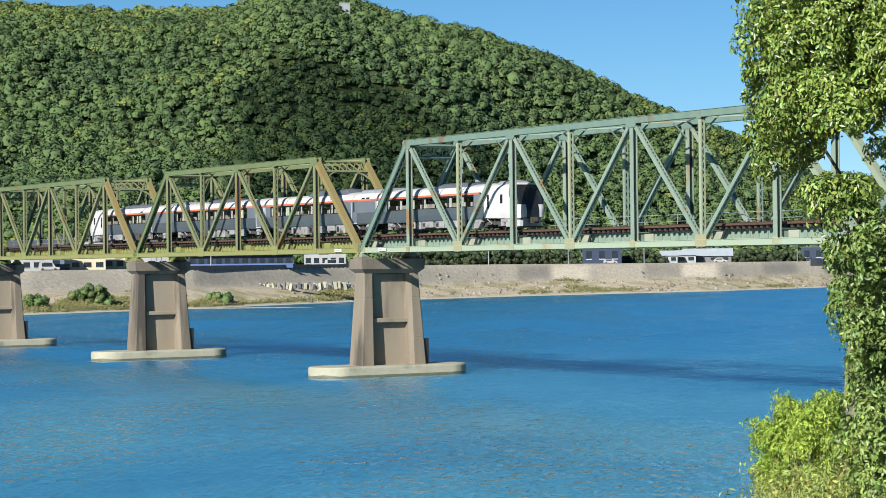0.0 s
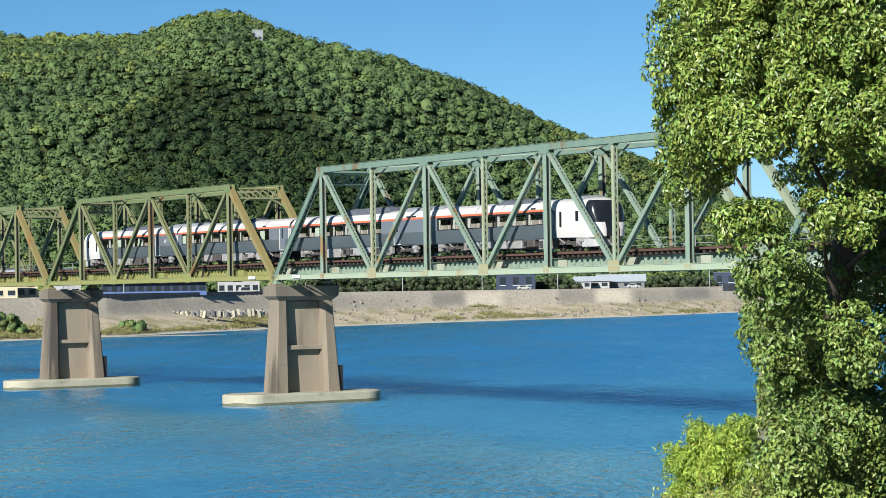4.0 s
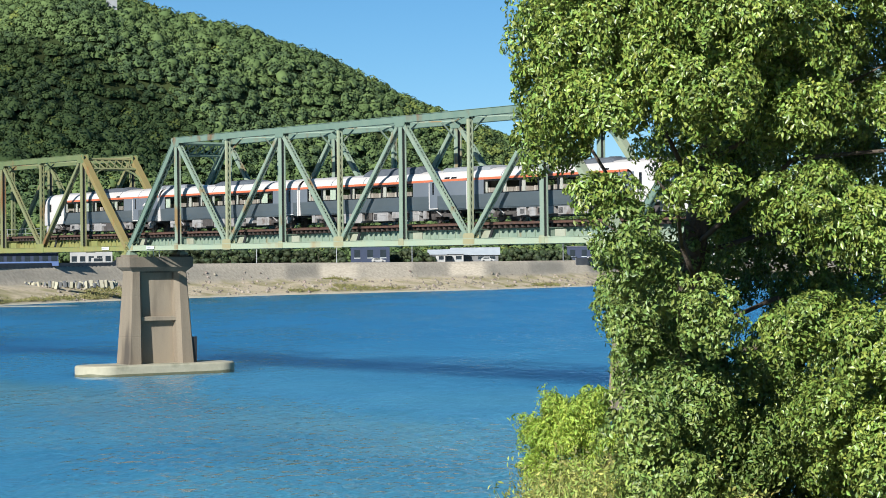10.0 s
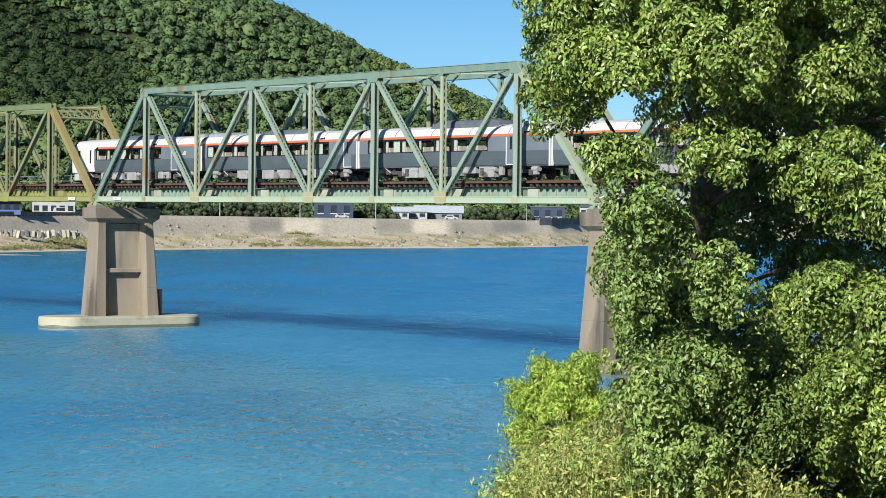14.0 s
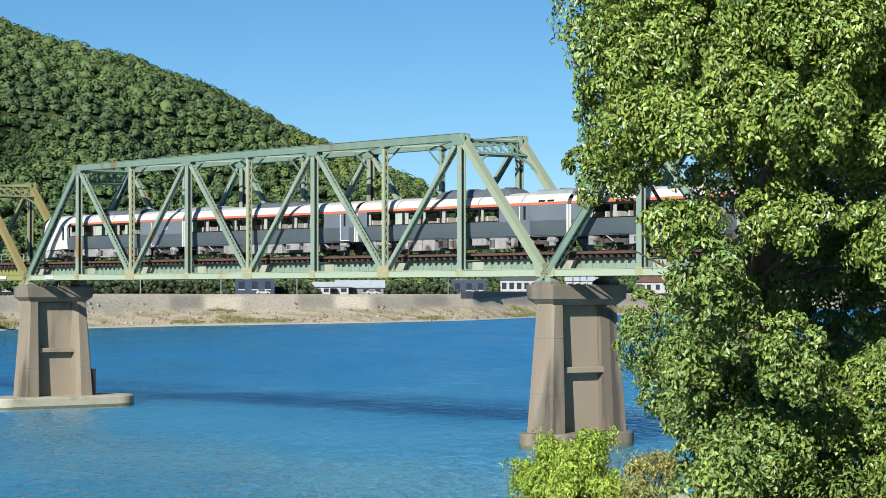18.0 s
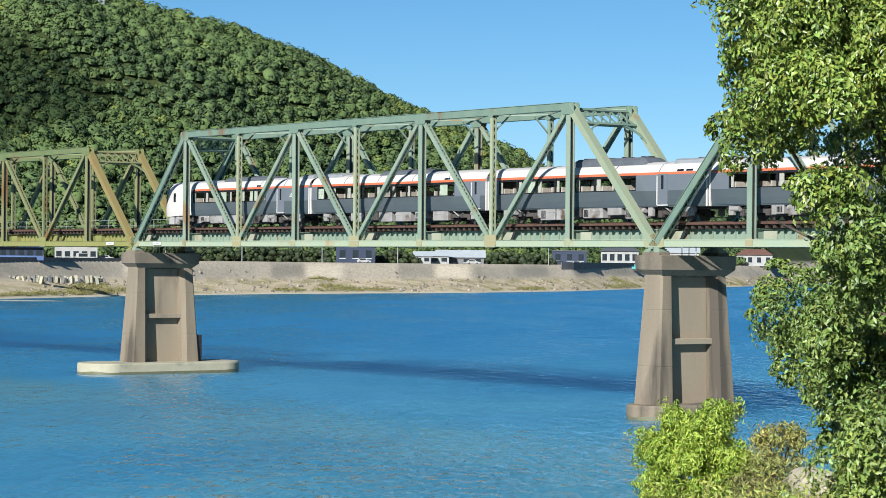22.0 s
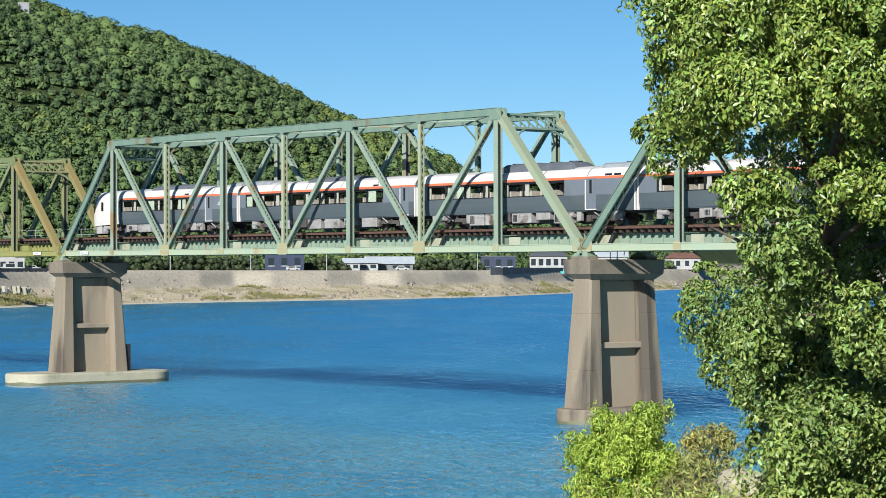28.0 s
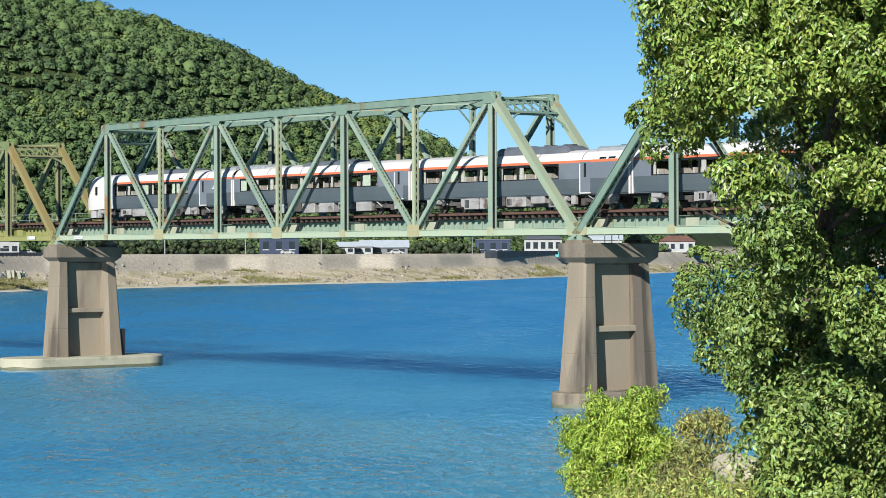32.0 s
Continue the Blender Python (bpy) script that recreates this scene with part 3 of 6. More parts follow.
# track: sleepers and rails, laid on the stringers
RAIL = CHORD + 1.27
track = thing("railway_track", pose(0, 0, CHORD), "rusty railway track on dark timber sleepers", "railway track")
bm = bmesh.new()
x = -140.0
SLEEPERS = []
while x < 126:
    SLEEPERS.append(x)
    x += 0.62
sl = bmesh.new()
block(sl, -0.11, 0.11, 1.05, WIDE - 1.05, 0.83, 1.06)
sleeper_mesh = mesh_of("sleeper", sl, TIMBER)
rest = bmesh.new()
for x in SLEEPERS:
    if -50 < x < 80:
        shared("sleeper", sleeper_mesh, track, pose(x, 0, 0))
    else:
        block(rest, x - 0.11, x + 0.11, 1.05, WIDE - 1.05, 0.83, 1.06)
tagged(part("distant_sleeper", rest, TIMBER, track), kind="stuff")
for y in (WIDE / 2 - 0.57, WIDE / 2 + 0.57):
    b2 = bmesh.new()
    for w, z0, z1 in ((0.065, 1.07, 1.09), (0.012, 1.09, 1.2), (0.035, 1.2, 1.27)):
        block(b2, -140, 126, y - w, y + w, z0, z1)
    part("rail", b2, RAILTOP, track)
for y in (1.0, WIDE - 1.0):
    b2 = bmesh.new()
    block(b2, -140, 126, y - 0.08, y + 0.08, 1.06, 1.2)
    part("guard_timber", b2, RUST, track)
bm.free()
# maintenance walkway rail on the far side
for y in (WIDE - 0.45,):
    rail = thing("handrail", pose(0, y, CHORD), "thin grey walkway handrail along the track", "handrail")
    for z in (1.55, 2.0):
        b2 = bmesh.new()
        rod(b2, (-95, 0, z), (125, 0, z), 0.022)
        part("rail", b2, GALV, rail)
    for k in range(57):
        b2 = bmesh.new()
        rod(b2, (-94.5 + k * 3.9, 0, 0.78), (-94.5 + k * 3.9, 0, 2.0), 0.022)
        part("post", b2, GALV, rail)


# ---------- piers ----------
def pier(x, label, long=4.72, girth=2.35, board=True, base=None):
    p = thing("bridge_pier", pose(x, WIDE / 2, 0), label, "bridge pier", "piers of the bridge")
    z0, z1 = 0.86, 8.55
    ly0, ly1, lx0, lx1 = 3.05, 2.55, 1.12, 0.78
    # two battered pillars
    for s in (-1, 1):
        bm = bmesh.new()
        rings = []
        rows = [(z0, 0.0)]
        for joint in (3.1, 6.4):
            rows += [(joint - 0.035, 0.0), (joint - 0.02, 0.012), (joint + 0.02, 0.012), (joint + 0.035, 0.0)]
        for z, cut in rows + [(z1, 0.0)]:
            u = (z - z0) / (z1 - z0)
            ly, lx, ln = ly0 + (ly1 - ly0) * u - cut, lx0 + (lx1 - lx0) * u - cut, 1.35 - 0.4 * u - cut
            c = 0.12
            pts = [(-lx, -ly + c), (-lx + c, -ly), (lx - c, -ly), (lx, -ly + c), (lx, -ly + ln - 0.22), (lx - 0.34, -ly + ln + 0.08), (-lx + 0.34, -ly + ln + 0.08), (-lx, -ly + ln - 0.22)]
            rings.append([bm.verts.new((a, -s * b, z)) for a, b in pts])
        bm.faces.new(rings[0])
        bm.faces.new(rings[-1])
        for ra, rb in zip(rings, rings[1:]):
            for i in range(8):
                bm.faces.new((ra[i], ra[(i + 1) % 8], rb[(i + 1) % 8], rb[i]))
        part("pillar", bm, CONCRETE, p)
    bm = bmesh.new()
    pts = [(0.1, 2.2), (0.08, 1.8)]
    rings = [[bm.verts.new((a * lx, b * ly, z)) for a, b in ((-1, -1), (1, -1), (1, 1), (-1, 1))] for (lx, ly), z in zip(pts, (z0, z1))]
    bm.faces.new(rings[0])
    bm.faces.new(rings[1])
    for i in range(4):
        bm.faces.new((rings[0][i], rings[0][(i + 1) % 4], rings[1][(i + 1) % 4], rings[1][i]))
    part("wall_panel", bm, PANEL, p, "smooth tan concrete panel between the pillars")
    bm = bmesh.new()
    block(bm, -0.62, 0.62, -1.7, 1.95, 4.35, 4.72)
    bmesh.ops.bevel(bm, geom=list(bm.edges), offset=0.04, segments=1, affect="EDGES")
    part("tie_beam", bm, PANEL, p)
    # haunches and cap
    bm = bmesh.new()
    block(bm, -0.5, 0.5, -2.5, 2.5, 8.3, 8.62)
    part("haunch", bm, CONCRETE, p)
    bm = bmesh.new()
    rings = [[bm.verts.new((a * lx, b * ly, z)) for a, b in ((-1, -1), (1, -1), (1, 1), (-1, 1))] for lx, ly, z in ((0.8, 2.5, 8.4), (1.15, 2.9, 8.75), (1.2, 2.95, 9.55), (1.1, 2.85, 9.6))]
    bm.faces.new(rings[0])
    bm.faces.new(rings[-1])
    for k in range(3):
        for i in range(4):
            bm.faces.new((rings[k][i], rings[k][(i + 1) % 4], rings[k + 1][(i + 1) % 4], rings[k + 1][i]))
    part("cap", bm, CAPSTONE, p, "stained grey concrete cap")
    for yy in (-WIDE / 2, WIDE / 2):
        bm = bmesh.new()
        block(bm, -0.75, 0.75, yy - 0.42, yy + 0.42, 9.6, 9.77)
        part("bearing_seat", bm, CAPSTONE, p)
    for k in range(3):
        bm = bmesh.new()
        rod(bm, (1.0, -1.2 + k * 0.55, 9.58), (1.0, -1.2 + k * 0.55, 10.15), 0.03)
        part("post", bm, GALV, p)
    # oval footing standing in the water
    bm = bmesh.new()
    n = 96
    rings = []
    for k, z in ((1.0, -3.0), (1.0, 0.75), (0.985, 0.86), (0.95, 0.88)):
        ring = []
        for i in range(n):
            a = (i + 0.5) * math.tau / n
            yy = math.sin(a) * girth + math.copysign(long, math.sin(a))
            ring.append(bm.verts.new((math.cos(a) * girth * k, yy * k, z)))
        rings.append(ring)
    for a, b in zip(rings, rings[1:]):
        for i in range(n):
            bm.faces.new((a[i], a[(i + 1) % n], b[(i + 1) % n], b[i]))
    bm.faces.new(rings[-1])
    foot = part("footing", bm, base or FOOTING, p, "concrete footing at the waterline")
    bm = bmesh.new()
    for i in range(n):
        a0, a1 = (i + 0.5) * math.tau / n, (i + 1.5) * math.tau / n
        quad = []
        for a, zz in ((a0, -0.3), (a1, -0.3), (a1, 0.2 + 0.05 * math.sin(a1 * 5)), (a0, 0.2 + 0.05 * math.sin(a0 * 5))):
            quad.append(bm.verts.new((math.cos(a) * (girth + 0.006), math.sin(a) * (girth + 0.006) + math.copysign(long, math.sin(a)), zz)))
        bm.faces.new(quad)
    bmesh.ops.remove_doubles(bm, verts=bm.verts, dist=0.001)
    part("tide_band", bm, ALGAE, foot, "dark wet algae band at the waterline")
    if board:
        bm = bmesh.new()
        block(bm, 0.55, 0.85, 2.85, 3.4, 0.86, 3.0)
        part("gauge_board", bm, DARKSTEEL, p, "dark board on the downstream end")
    return p


PIER = "battered grey-brown concrete pier with two pillars and a heavy cap"
first = pier(-0.3, PIER)
pier(62.65, PIER, 2.2, 1.75, False, CONCRETE)
for x in (-47.7, -95.1, 125.6):
    copy_thing(first, pose(x, WIDE / 2, 0))

# ---------- train ----------
SLATE = material("slate_grey_paint", (0.078, 0.091, 0.097), (0.062, 0.074, 0.08), 0.35, 0.5, 12, 0.0)
# lighter than the slate side, with reflected sky put into the colour
SILVER = material("grey_panel_with_sheen", (0.135, 0.148, 0.165), (0.11, 0.122, 0.138), 0.35, 0.5, 12, 0.0)
WHITEP = material("white_train_paint", (0.56, 0.515, 0.475), (0.49, 0.45, 0.415), 0.35, 0.6, 12, 0.0)
ORANGE = material("orange_stripe_paint", (0.50, 0.135, 0.06), (0.42, 0.11, 0.05), 0.4, 0.6, 12, 0.0)
BLACKP = material("black_window_frame", (0.0142, 0.0158, 0.019), (0.00948, 0.0103, 0.0118), 0.25, 0.6, 12, 0.0)
ROOFGREY = material("roof_unit_grey", (0.103, 0.111, 0.126), (0.0711, 0.079, 0.0909), 0.6, 1.5, 20, 0.1)
UNDER = material("underfloor_grey", (0.3, 0.285, 0.27), (0.2, 0.18, 0.165), 0.7, 1.5, 20, 0.1, stain=(0.0869, 0.0553, 0.0395), stain_at=0.55)
BOGIE = material("bogie_steel", (0.079, 0.0672, 0.0592), (0.0395, 0.0316, 0.0277), 0.7, 3, 30, 0.2)
WHEEL = material("wheel_steel", (0.158, 0.134, 0.118), (0.0948, 0.0711, 0.0553), 0.5, 3, 30, 0.1, metal=0.5)
SKIRT = material("cab_skirt_paint", (0.40, 0.385, 0.365), (0.3, 0.285, 0.27), 0.5, 0.8, 14, 0.05, stain=(0.14, 0.11, 0.08), stain_at=0.66)
ROOFPALE = material("pale_roof_box", (0.26, 0.27, 0.28), (0.19, 0.2, 0.21), 0.6, 1.5, 20, 0.1)
BLIND = material("drawn_blind", (0.52, 0.56, 0.46), (0.46, 0.5, 0.4), 0.9, 2, 20, 0.0)
SEAT = material("seat_cover", (0.66, 0.58, 0.5), (0.5, 0.4, 0.33), 0.9, 3, 30, 0.0)
CABIN = material("cabin_lining", (0.237, 0.158, 0.118), (0.19, 0.126, 0.0948), 0.8, 2, 20, 0.0)
CURTAIN = material("pale_curtain", (0.521, 0.498, 0.442), (0.458, 0.435, 0.379), 0.9, 2, 20, 0.0)
LAMP = material("headlight_lens", (0.553, 0.553, 0.537), (0.474, 0.474, 0.458), 0.15, 2, 20, 0.0)


def glass_material():
    m = bpy.data.materials.new("window_glass")
    m.use_nodes = True
    n, l = m.node_tree.nodes, m.node_tree.links
    g, t, mx = n.new("ShaderNodeBsdfGlossy"), n.new("ShaderNodeBsdfTransparent"), n.new("ShaderNodeMixShader")
    f = n.new("ShaderNodeFresnel")
    f.inputs[0].default_value = 1.5
    g.inputs["Roughness"].default_value = 0.02
    t.inputs["Color"].default_value = (0.62, 0.66, 0.66, 1)
    l.new(f.outputs[0], mx.inputs[0])
    l.new(t.outputs[0], mx.inputs[1])
    l.new(g.outputs[0], mx.inputs[2])
    l.new(mx.outputs[0], n["Material Output"].inputs["Surface"])
    return m


GLASS = glass_material()
PROFILE = ((0.93, 1.38), (1.3, 1.44), (1.8, 1.46), (2.7, 1.45), (2.86, 1.43), (3.02, 1.37), (3.2, 1.26), (3.38, 1.06), (3.5, 0.74), (3.57, 0.35), (3.6, 0.0))


def side_y(z):
    return float(np.interp(z, [p[0] for p in PROFILE], [p[1] for p in PROFILE]))


def shell(bm, x0, x1, z0, z1, out=0.0, sides=(-1, 1), thick=0.05):
    """A strip of the side shell between two heights, on both sides, as a thin solid."""
    zs = [z0] + [p[0] for p in PROFILE if z0 < p[0] < z1] + [z1]
    for s in sides:
        prev = None
        for z in zs:
            y = side_y(z) + out
            ring = [bm.verts.new((x, s * yy, z)) for x in (x0, x1) for yy in (y, max(0, y - thick))]
            if prev:
                for a, b in ((0, 2), (3, 1), (1, 0), (2, 3)):
                    bm.faces.new((prev[a], prev[b], ring[b], ring[a]))
            else:
                bm.faces.new((ring[0], ring[1], ring[3], ring[2]))
            prev = ring
        bm.faces.new((prev[0], prev[2], prev[3], prev[1]))


def cab(car, x0, s):
    """The tapered white driving end, from x0 on in direction s, with its windscreen, lamps and coupler."""
    keys = np.array(((0.0, 1.0, 3.6, 0.93), (2.4, 1.0, 3.6, 0.88), (3.2, 1.0, 3.58, 0.84), (3.6, 0.985, 3.55, 0.84), (3.9, 0.95, 3.47, 0.84), (4.08, 0.91, 3.3, 0.84), (4.22, 0.86, 2.98, 0.84), (4.36, 0.8, 2.5, 0.84), (4.48, 0.72, 2.05, 0.84), (4.6, 0.62, 1.68, 0.86), (4.68, 0.5, 1.4, 0.9)))
    levels = np.linspace(0.93, 3.6, 28)
    rings = []
    for d in np.concatenate([np.linspace(0, 3.0, 6), np.linspace(3.1, 4.68, 32)]):
        w, top, low = (float(np.interp(d, keys[:, 0], keys[:, k])) for k in (1, 2, 3))
        # the section grows boxier towards the nose
        flat = max(0.0, min(1.0, (d - 3.2) / 1.2)) * 0.5
        ring = [(x0 + s * d, -(side_y(z) * (1 - flat) + 1.45 * flat * (1 if z < 3.55 else 0)) * w, low + (z - 0.93) / 2.67 * (top - low)) for z in levels]
        ring += [(a, -b, c) for a, b, c in reversed(ring[:-1])]
        rings.append(ring)
    hull = bmesh.new()
    grid = [[hull.verts.new(p) for p in ring] for ring in rings]
    for a, b in zip(grid, grid[1:]):
        for i in range(len(a) - 1):
            hull.faces.new((a[i], a[i + 1], b[i + 1], b[i]))
    hull.faces.new(grid[-1])
    for co, no in (((x0, 0, 1.86), (0, 0, 1)), ((x0, 0, 3.36), (0, 0, 1)), ((x0 + s * 3.4, 0, 3.25), (s, 0, 0.3)), ((0, 0.55, 0), (0, 1, 0)), ((0, -0.55, 0), (0, 1, 0)), ((x0 + s * 4.3, 0, 0), (1, 0, 0))):
        bmesh.ops.bisect_plane(hull, geom=hull.verts[:] + hull.edges[:] + hull.faces[:], plane_co=co, plane_no=no)
    meshes = {k: bmesh.new() for k in ("nose", "windscreen")}
    for face in hull.faces:
        c = face.calc_center_median()
        d = abs(c.x - x0)
        glass = 1.86 < c.z < 3.36 and d > 3.4 + 0.3 * (3.25 - c.z)
        middle = d > 4.3 and abs(c.y) < 0.55
        bm = meshes["windscreen" if glass or middle else "nose"]
        bm.faces.new([bm.verts.new(v.co) for v in face.verts])
    hull.free()
    for k in ("nose", "windscreen"):
        bmesh.ops.remove_doubles(meshes[k], verts=meshes[k].verts, dist=0.002)
    nose = part("nose", meshes["nose"], WHITEP, car, "white tapered driving cab", True)
    part("windscreen", meshes["windscreen"], BLACKP, car, "black wraparound windscreen", True)
    # white skirt below the nose, rounded at its front corners
    bm = bmesh.new()
    plan = ((2.9, 1.3), (3.6, 1.28), (4.0, 1.14), (4.3, 0.9), (4.46, 0.5))
    plan = [(x0 + s * d, -w) for d, w in plan] + [(x0 + s * d, w) for d, w in reversed(plan)]
    ra, rb = [[bm.verts.new((x, y, z)) for x, y in plan] for z in (0.24, 0.82)]
    bm.faces.new(ra)
    bm.faces.new(rb)
    for k in range(len(plan)):
        m = (k + 1) % len(plan)
        bm.faces.new((ra[k], ra[m], rb[m], rb[k]))
    part("skirt", bm, SKIRT, car, "pale grey skirt below the cab")
    bm = bmesh.new()
    block(bm, min(x0 + s * 4.2, x0 + s * 4.5), max(x0 + s * 4.2, x0 + s * 4.5), -1.0, 1.0, 0.14, 0.26)
    part("snow_guard", bm, BLACKP, car)
    for sy in (-1, 1):
        bm = bmesh.new()
        block(bm, -0.2, 0.2, -0.03, 0.03, -0.05, 0.05, pose(x0 + s * 4.3, sy * 1.16, 1.62, 0, 0, -s * sy * 35))
        part("headlight", bm, LAMP, nose)
        for dx, w, z0, z1 in ((0.62, 0.26, 1.62, 2.68), (2.55, 0.34, 1.98, 2.66)):
            bm = bmesh.new()
            block(bm, x0 + s * dx - w / 2, x0 + s * dx + w / 2, sy * 1.455 - 0.02, sy * 1.455 + 0.02, z0, z1)
            bmesh.ops.bevel(bm, geom=list(bm.edges), offset=0.018, segments=1, affect="EDGES")
            part("cab_window", bm, BLACKP, nose)
    bm = bmesh.new()
    block(bm, -0.45, 0.45, -0.16, 0.16, -0.14, 0.14, pose(x0 + s * 4.62, 0, 0.72))
    block(bm, 0.2 * s - 0.12, 0.2 * s + 0.12, -0.3, 0.3, -0.25, 0.2, pose(x0 + s * 4.62, 0, 0.72))
    part("coupler", bm, BOGIE, car)


def bogie(car, x, wheels):
    bm = bmesh.new()
    for s in (-1, 1):
        block(bm, x - 1.35, x + 1.35, s * 0.98 - 0.06, s * 0.98 + 0.06, 0.42, 0.66)
        for d in (-1.05, 1.05):
            block(bm, x + d - 0.17, x + d + 0.17, s * 1.02 - 0.1, s * 1.02 + 0.1, 0.28, 0.6)
        for d in (-0.28, 0.28):
            rod(bm, (x + d, s * 0.98, 0.64), (x + d, s * 0.98, 1.0), 0.13, 8)
        rod(bm, (x - 0.9, s * 1.1, 0.72), (x - 0.25, s * 1.1, 0.95), 0.05)
    block(bm, x - 0.3, x + 0.3, -0.95, 0.95, 0.5, 0.85)
    frame_ob = part("bogie", bm, BOGIE, car)
    for d in (-1.05, 1.05):
        bm = bmesh.new()
        rod(bm, (0, -0.72, 0), (0, 0.72, 0), 0.07, 8)
        for s in (-1, 1):
            rod(bm, (0, s * 0.51, 0), (0, s * 0.64, 0), 0.43, 20)
            rod(bm, (0, s * 0.48, 0), (0, s * 0.51, 0), 0.46, 20)
            rod(bm, (0, s * 0.64, 0), (0, s * 0.72, 0), 0.14, 8)
            for k in range(4):
                a = k * math.pi / 2 + 0.4
                rod(bm, (0.26 * math.cos(a), s * 0.6, 0.26 * math.sin(a)), (0.26 * math.cos(a), s * 0.665, 0.26 * math.sin(a)), 0.05, 6)
        w = part("wheelset", bm, WHEEL, frame_ob)
        w.location = (x + d, 0, 0.43)
        wheels.append(w)


seat_bm = bmesh.new()
block(seat_bm, -0.24, 0.24, -0.47, 0.47, 0, 0.42)
block(seat_bm, -0.26, -0.12, -0.47, -0.02, 0.4, 1.12)
block(seat_bm, -0.26, -0.12, 0.02, 0.47, 0.4, 1.12)
SEATMESH = mesh_of("seat", seat_bm, SEAT)
LONG = 21.1
# per carriage: windows from and to, door, drawn blinds, roof units (from, length, height, pale), side indicators
CARRIAGES = (
    dict(windows=(4.4, 15.1), door=17.15, blinds=(8.9, 13.2), units=((8.2, 6.4, 0.2, False), (19.3, 1.5, 0.16, True)), signs=(14.0,)),
    dict(windows=(0.95, 17.5), door=19.85, blinds=(1.3, 16.2), units=((0.3, 3.1, 0.16, True), (8.0, 5.8, 0.2, False)), signs=(16.6,)),
    dict(windows=(1.2, 14.7), door=17.1, blinds=(4.6,), units=((7.8, 7.2, 0.36, False), (17.6, 3.3, 0.16, True)), signs=(18.6, 19.4)),
    dict(windows=(1.7, 15.45), door=None, blinds=(), units=((0.3, 1.5, 0.16, True), (9.0, 5.4, 0.2, False), (18.3, 1.3, 0.14, True)), signs=(14.2,)),
)


def car(index, wheels):
    """One carriage: 0 is the rear driving car, 3 the front one. x along the car, z from the rails."""
    rear, front = index == 0, index == 3
    plan = CARRIAGES[index]
    c = thing("railway_carriage", pose(0, WIDE / 2, RAIL), ("white-nosed driving" if rear or front else "intermediate") + " railway carriage, slate grey with white roof and orange stripe", "train", "carriages of the train")
    xa = 4.15 if rear else 0.2
    xb = LONG - 4.15 if front else LONG - 0.2
    w0, w1 = plan["windows"]
    door = plan["door"]
    bm = bmesh.new()
    shell(bm, xa, xb, 0.93, 1.84)
    block(bm, xa, xb, -1.34, 1.34, 0.86, 0.96)
    part("lower_side", bm, SLATE, c, "slate grey lower side panels")
    for a, b in ((xa, w0), (w1, xb)):
        if b - a > 0.1:
            for s in (-1, 1):
                bm = bmesh.new()
                shell(bm, a, b, 1.82, 2.76, 0.004, (s,))
                part("end_panel", bm, SILVER, c)
    # pillars and panes
    n = round((w1 - w0) / 1.85)
    pitch = (w1 - w0) / n
    for i in range(n):
        a = w0 + i * pitch
        for s in (-1, 1):
            bm = bmesh.new()
            y0, y1 = s * (side_y(2.3) - 0.05), s * side_y(2.3)
            hole = [(a + 0.07, 1.9), (a + pitch - 0.07, 1.9), (a + pitch - 0.07, 2.64), (a + 0.07, 2.64)]
            rim = [(a, 1.82), (a + pitch, 1.82), (a + pitch, 2.76), (a, 2.76)]
            rings = [[bm.verts.new((px, yy, pz)) for px, pz in ring] for yy in (y0, y1) for ring in (rim, hole)]
            for k in range(4):
                m = (k + 1) % 4
                bm.faces.new((rings[0][k], rings[0][m], rings[1][m], rings[1][k]))
                bm.faces.new((rings[2][k], rings[2][m], rings[3][m], rings[3][k]))
                bm.faces.new((rings[1][k], rings[1][m], rings[3][m], rings[3][k]))
            win = part("window", bm, BLACKP, c)
            bm = bmesh.new()
            y = s * (side_y(2.3) - 0.03)
            bm.faces.new([bm.verts.new((px, y, pz)) for px, pz in hole])
            pane = part("pane", bm, GLASS, win)
            pane.visible_shadow = False
            bm = bmesh.new()
            wd = 0.2 + 0.08 * ((i * 7 + index * 3) % 3)
            block(bm, a + 0.12, a + 0.12 + wd, s * 1.37 - 0.02, s * 1.37 + 0.02, 1.9, 2.66)
            part("curtain", bm, CURTAIN, c)
    for x in plan["blinds"]:
        for s in (-1, 1):
            bm = bmesh.new()
            block(bm, x - 0.42, x + 0.42, s * 1.385 - 0.01, s * 1.385 + 0.01, 1.9, 2.66)
            part("blind", bm, BLIND, c, "drawn pale green-white blind")
    for k in range(int((w1 - w0) / 0.98)):
        for s in (-1, 1):
            shared("seat", SEATMESH, c, pose(w0 + 0.6 + k * 0.98, s * 0.85, 1.1))
    bm = bmesh.new()
    block(bm, xa, xb, -1.3, 1.3, 1.02, 1.1)
    part("cabin_floor", bm, CABIN, c)
    bm = bmesh.new()
    block(bm, xa, xb, -1.25, 1.25, 3.02, 3.07)
    part("cabin_ceiling", bm, CABIN, c)
    bm = bmesh.new()
    shell(bm, xa, xb, 2.74, 3.6)
    part("roof", bm, WHITEP, c, "white roof shell")
    bm = bmesh.new()
    shell(bm, xa + (0.6 if rear else 0), xb - (0.6 if front else 0), 2.765, 2.915, 0.01, thick=0.02)
    part("stripe", bm, ORANGE, c, "orange stripe above the windows")
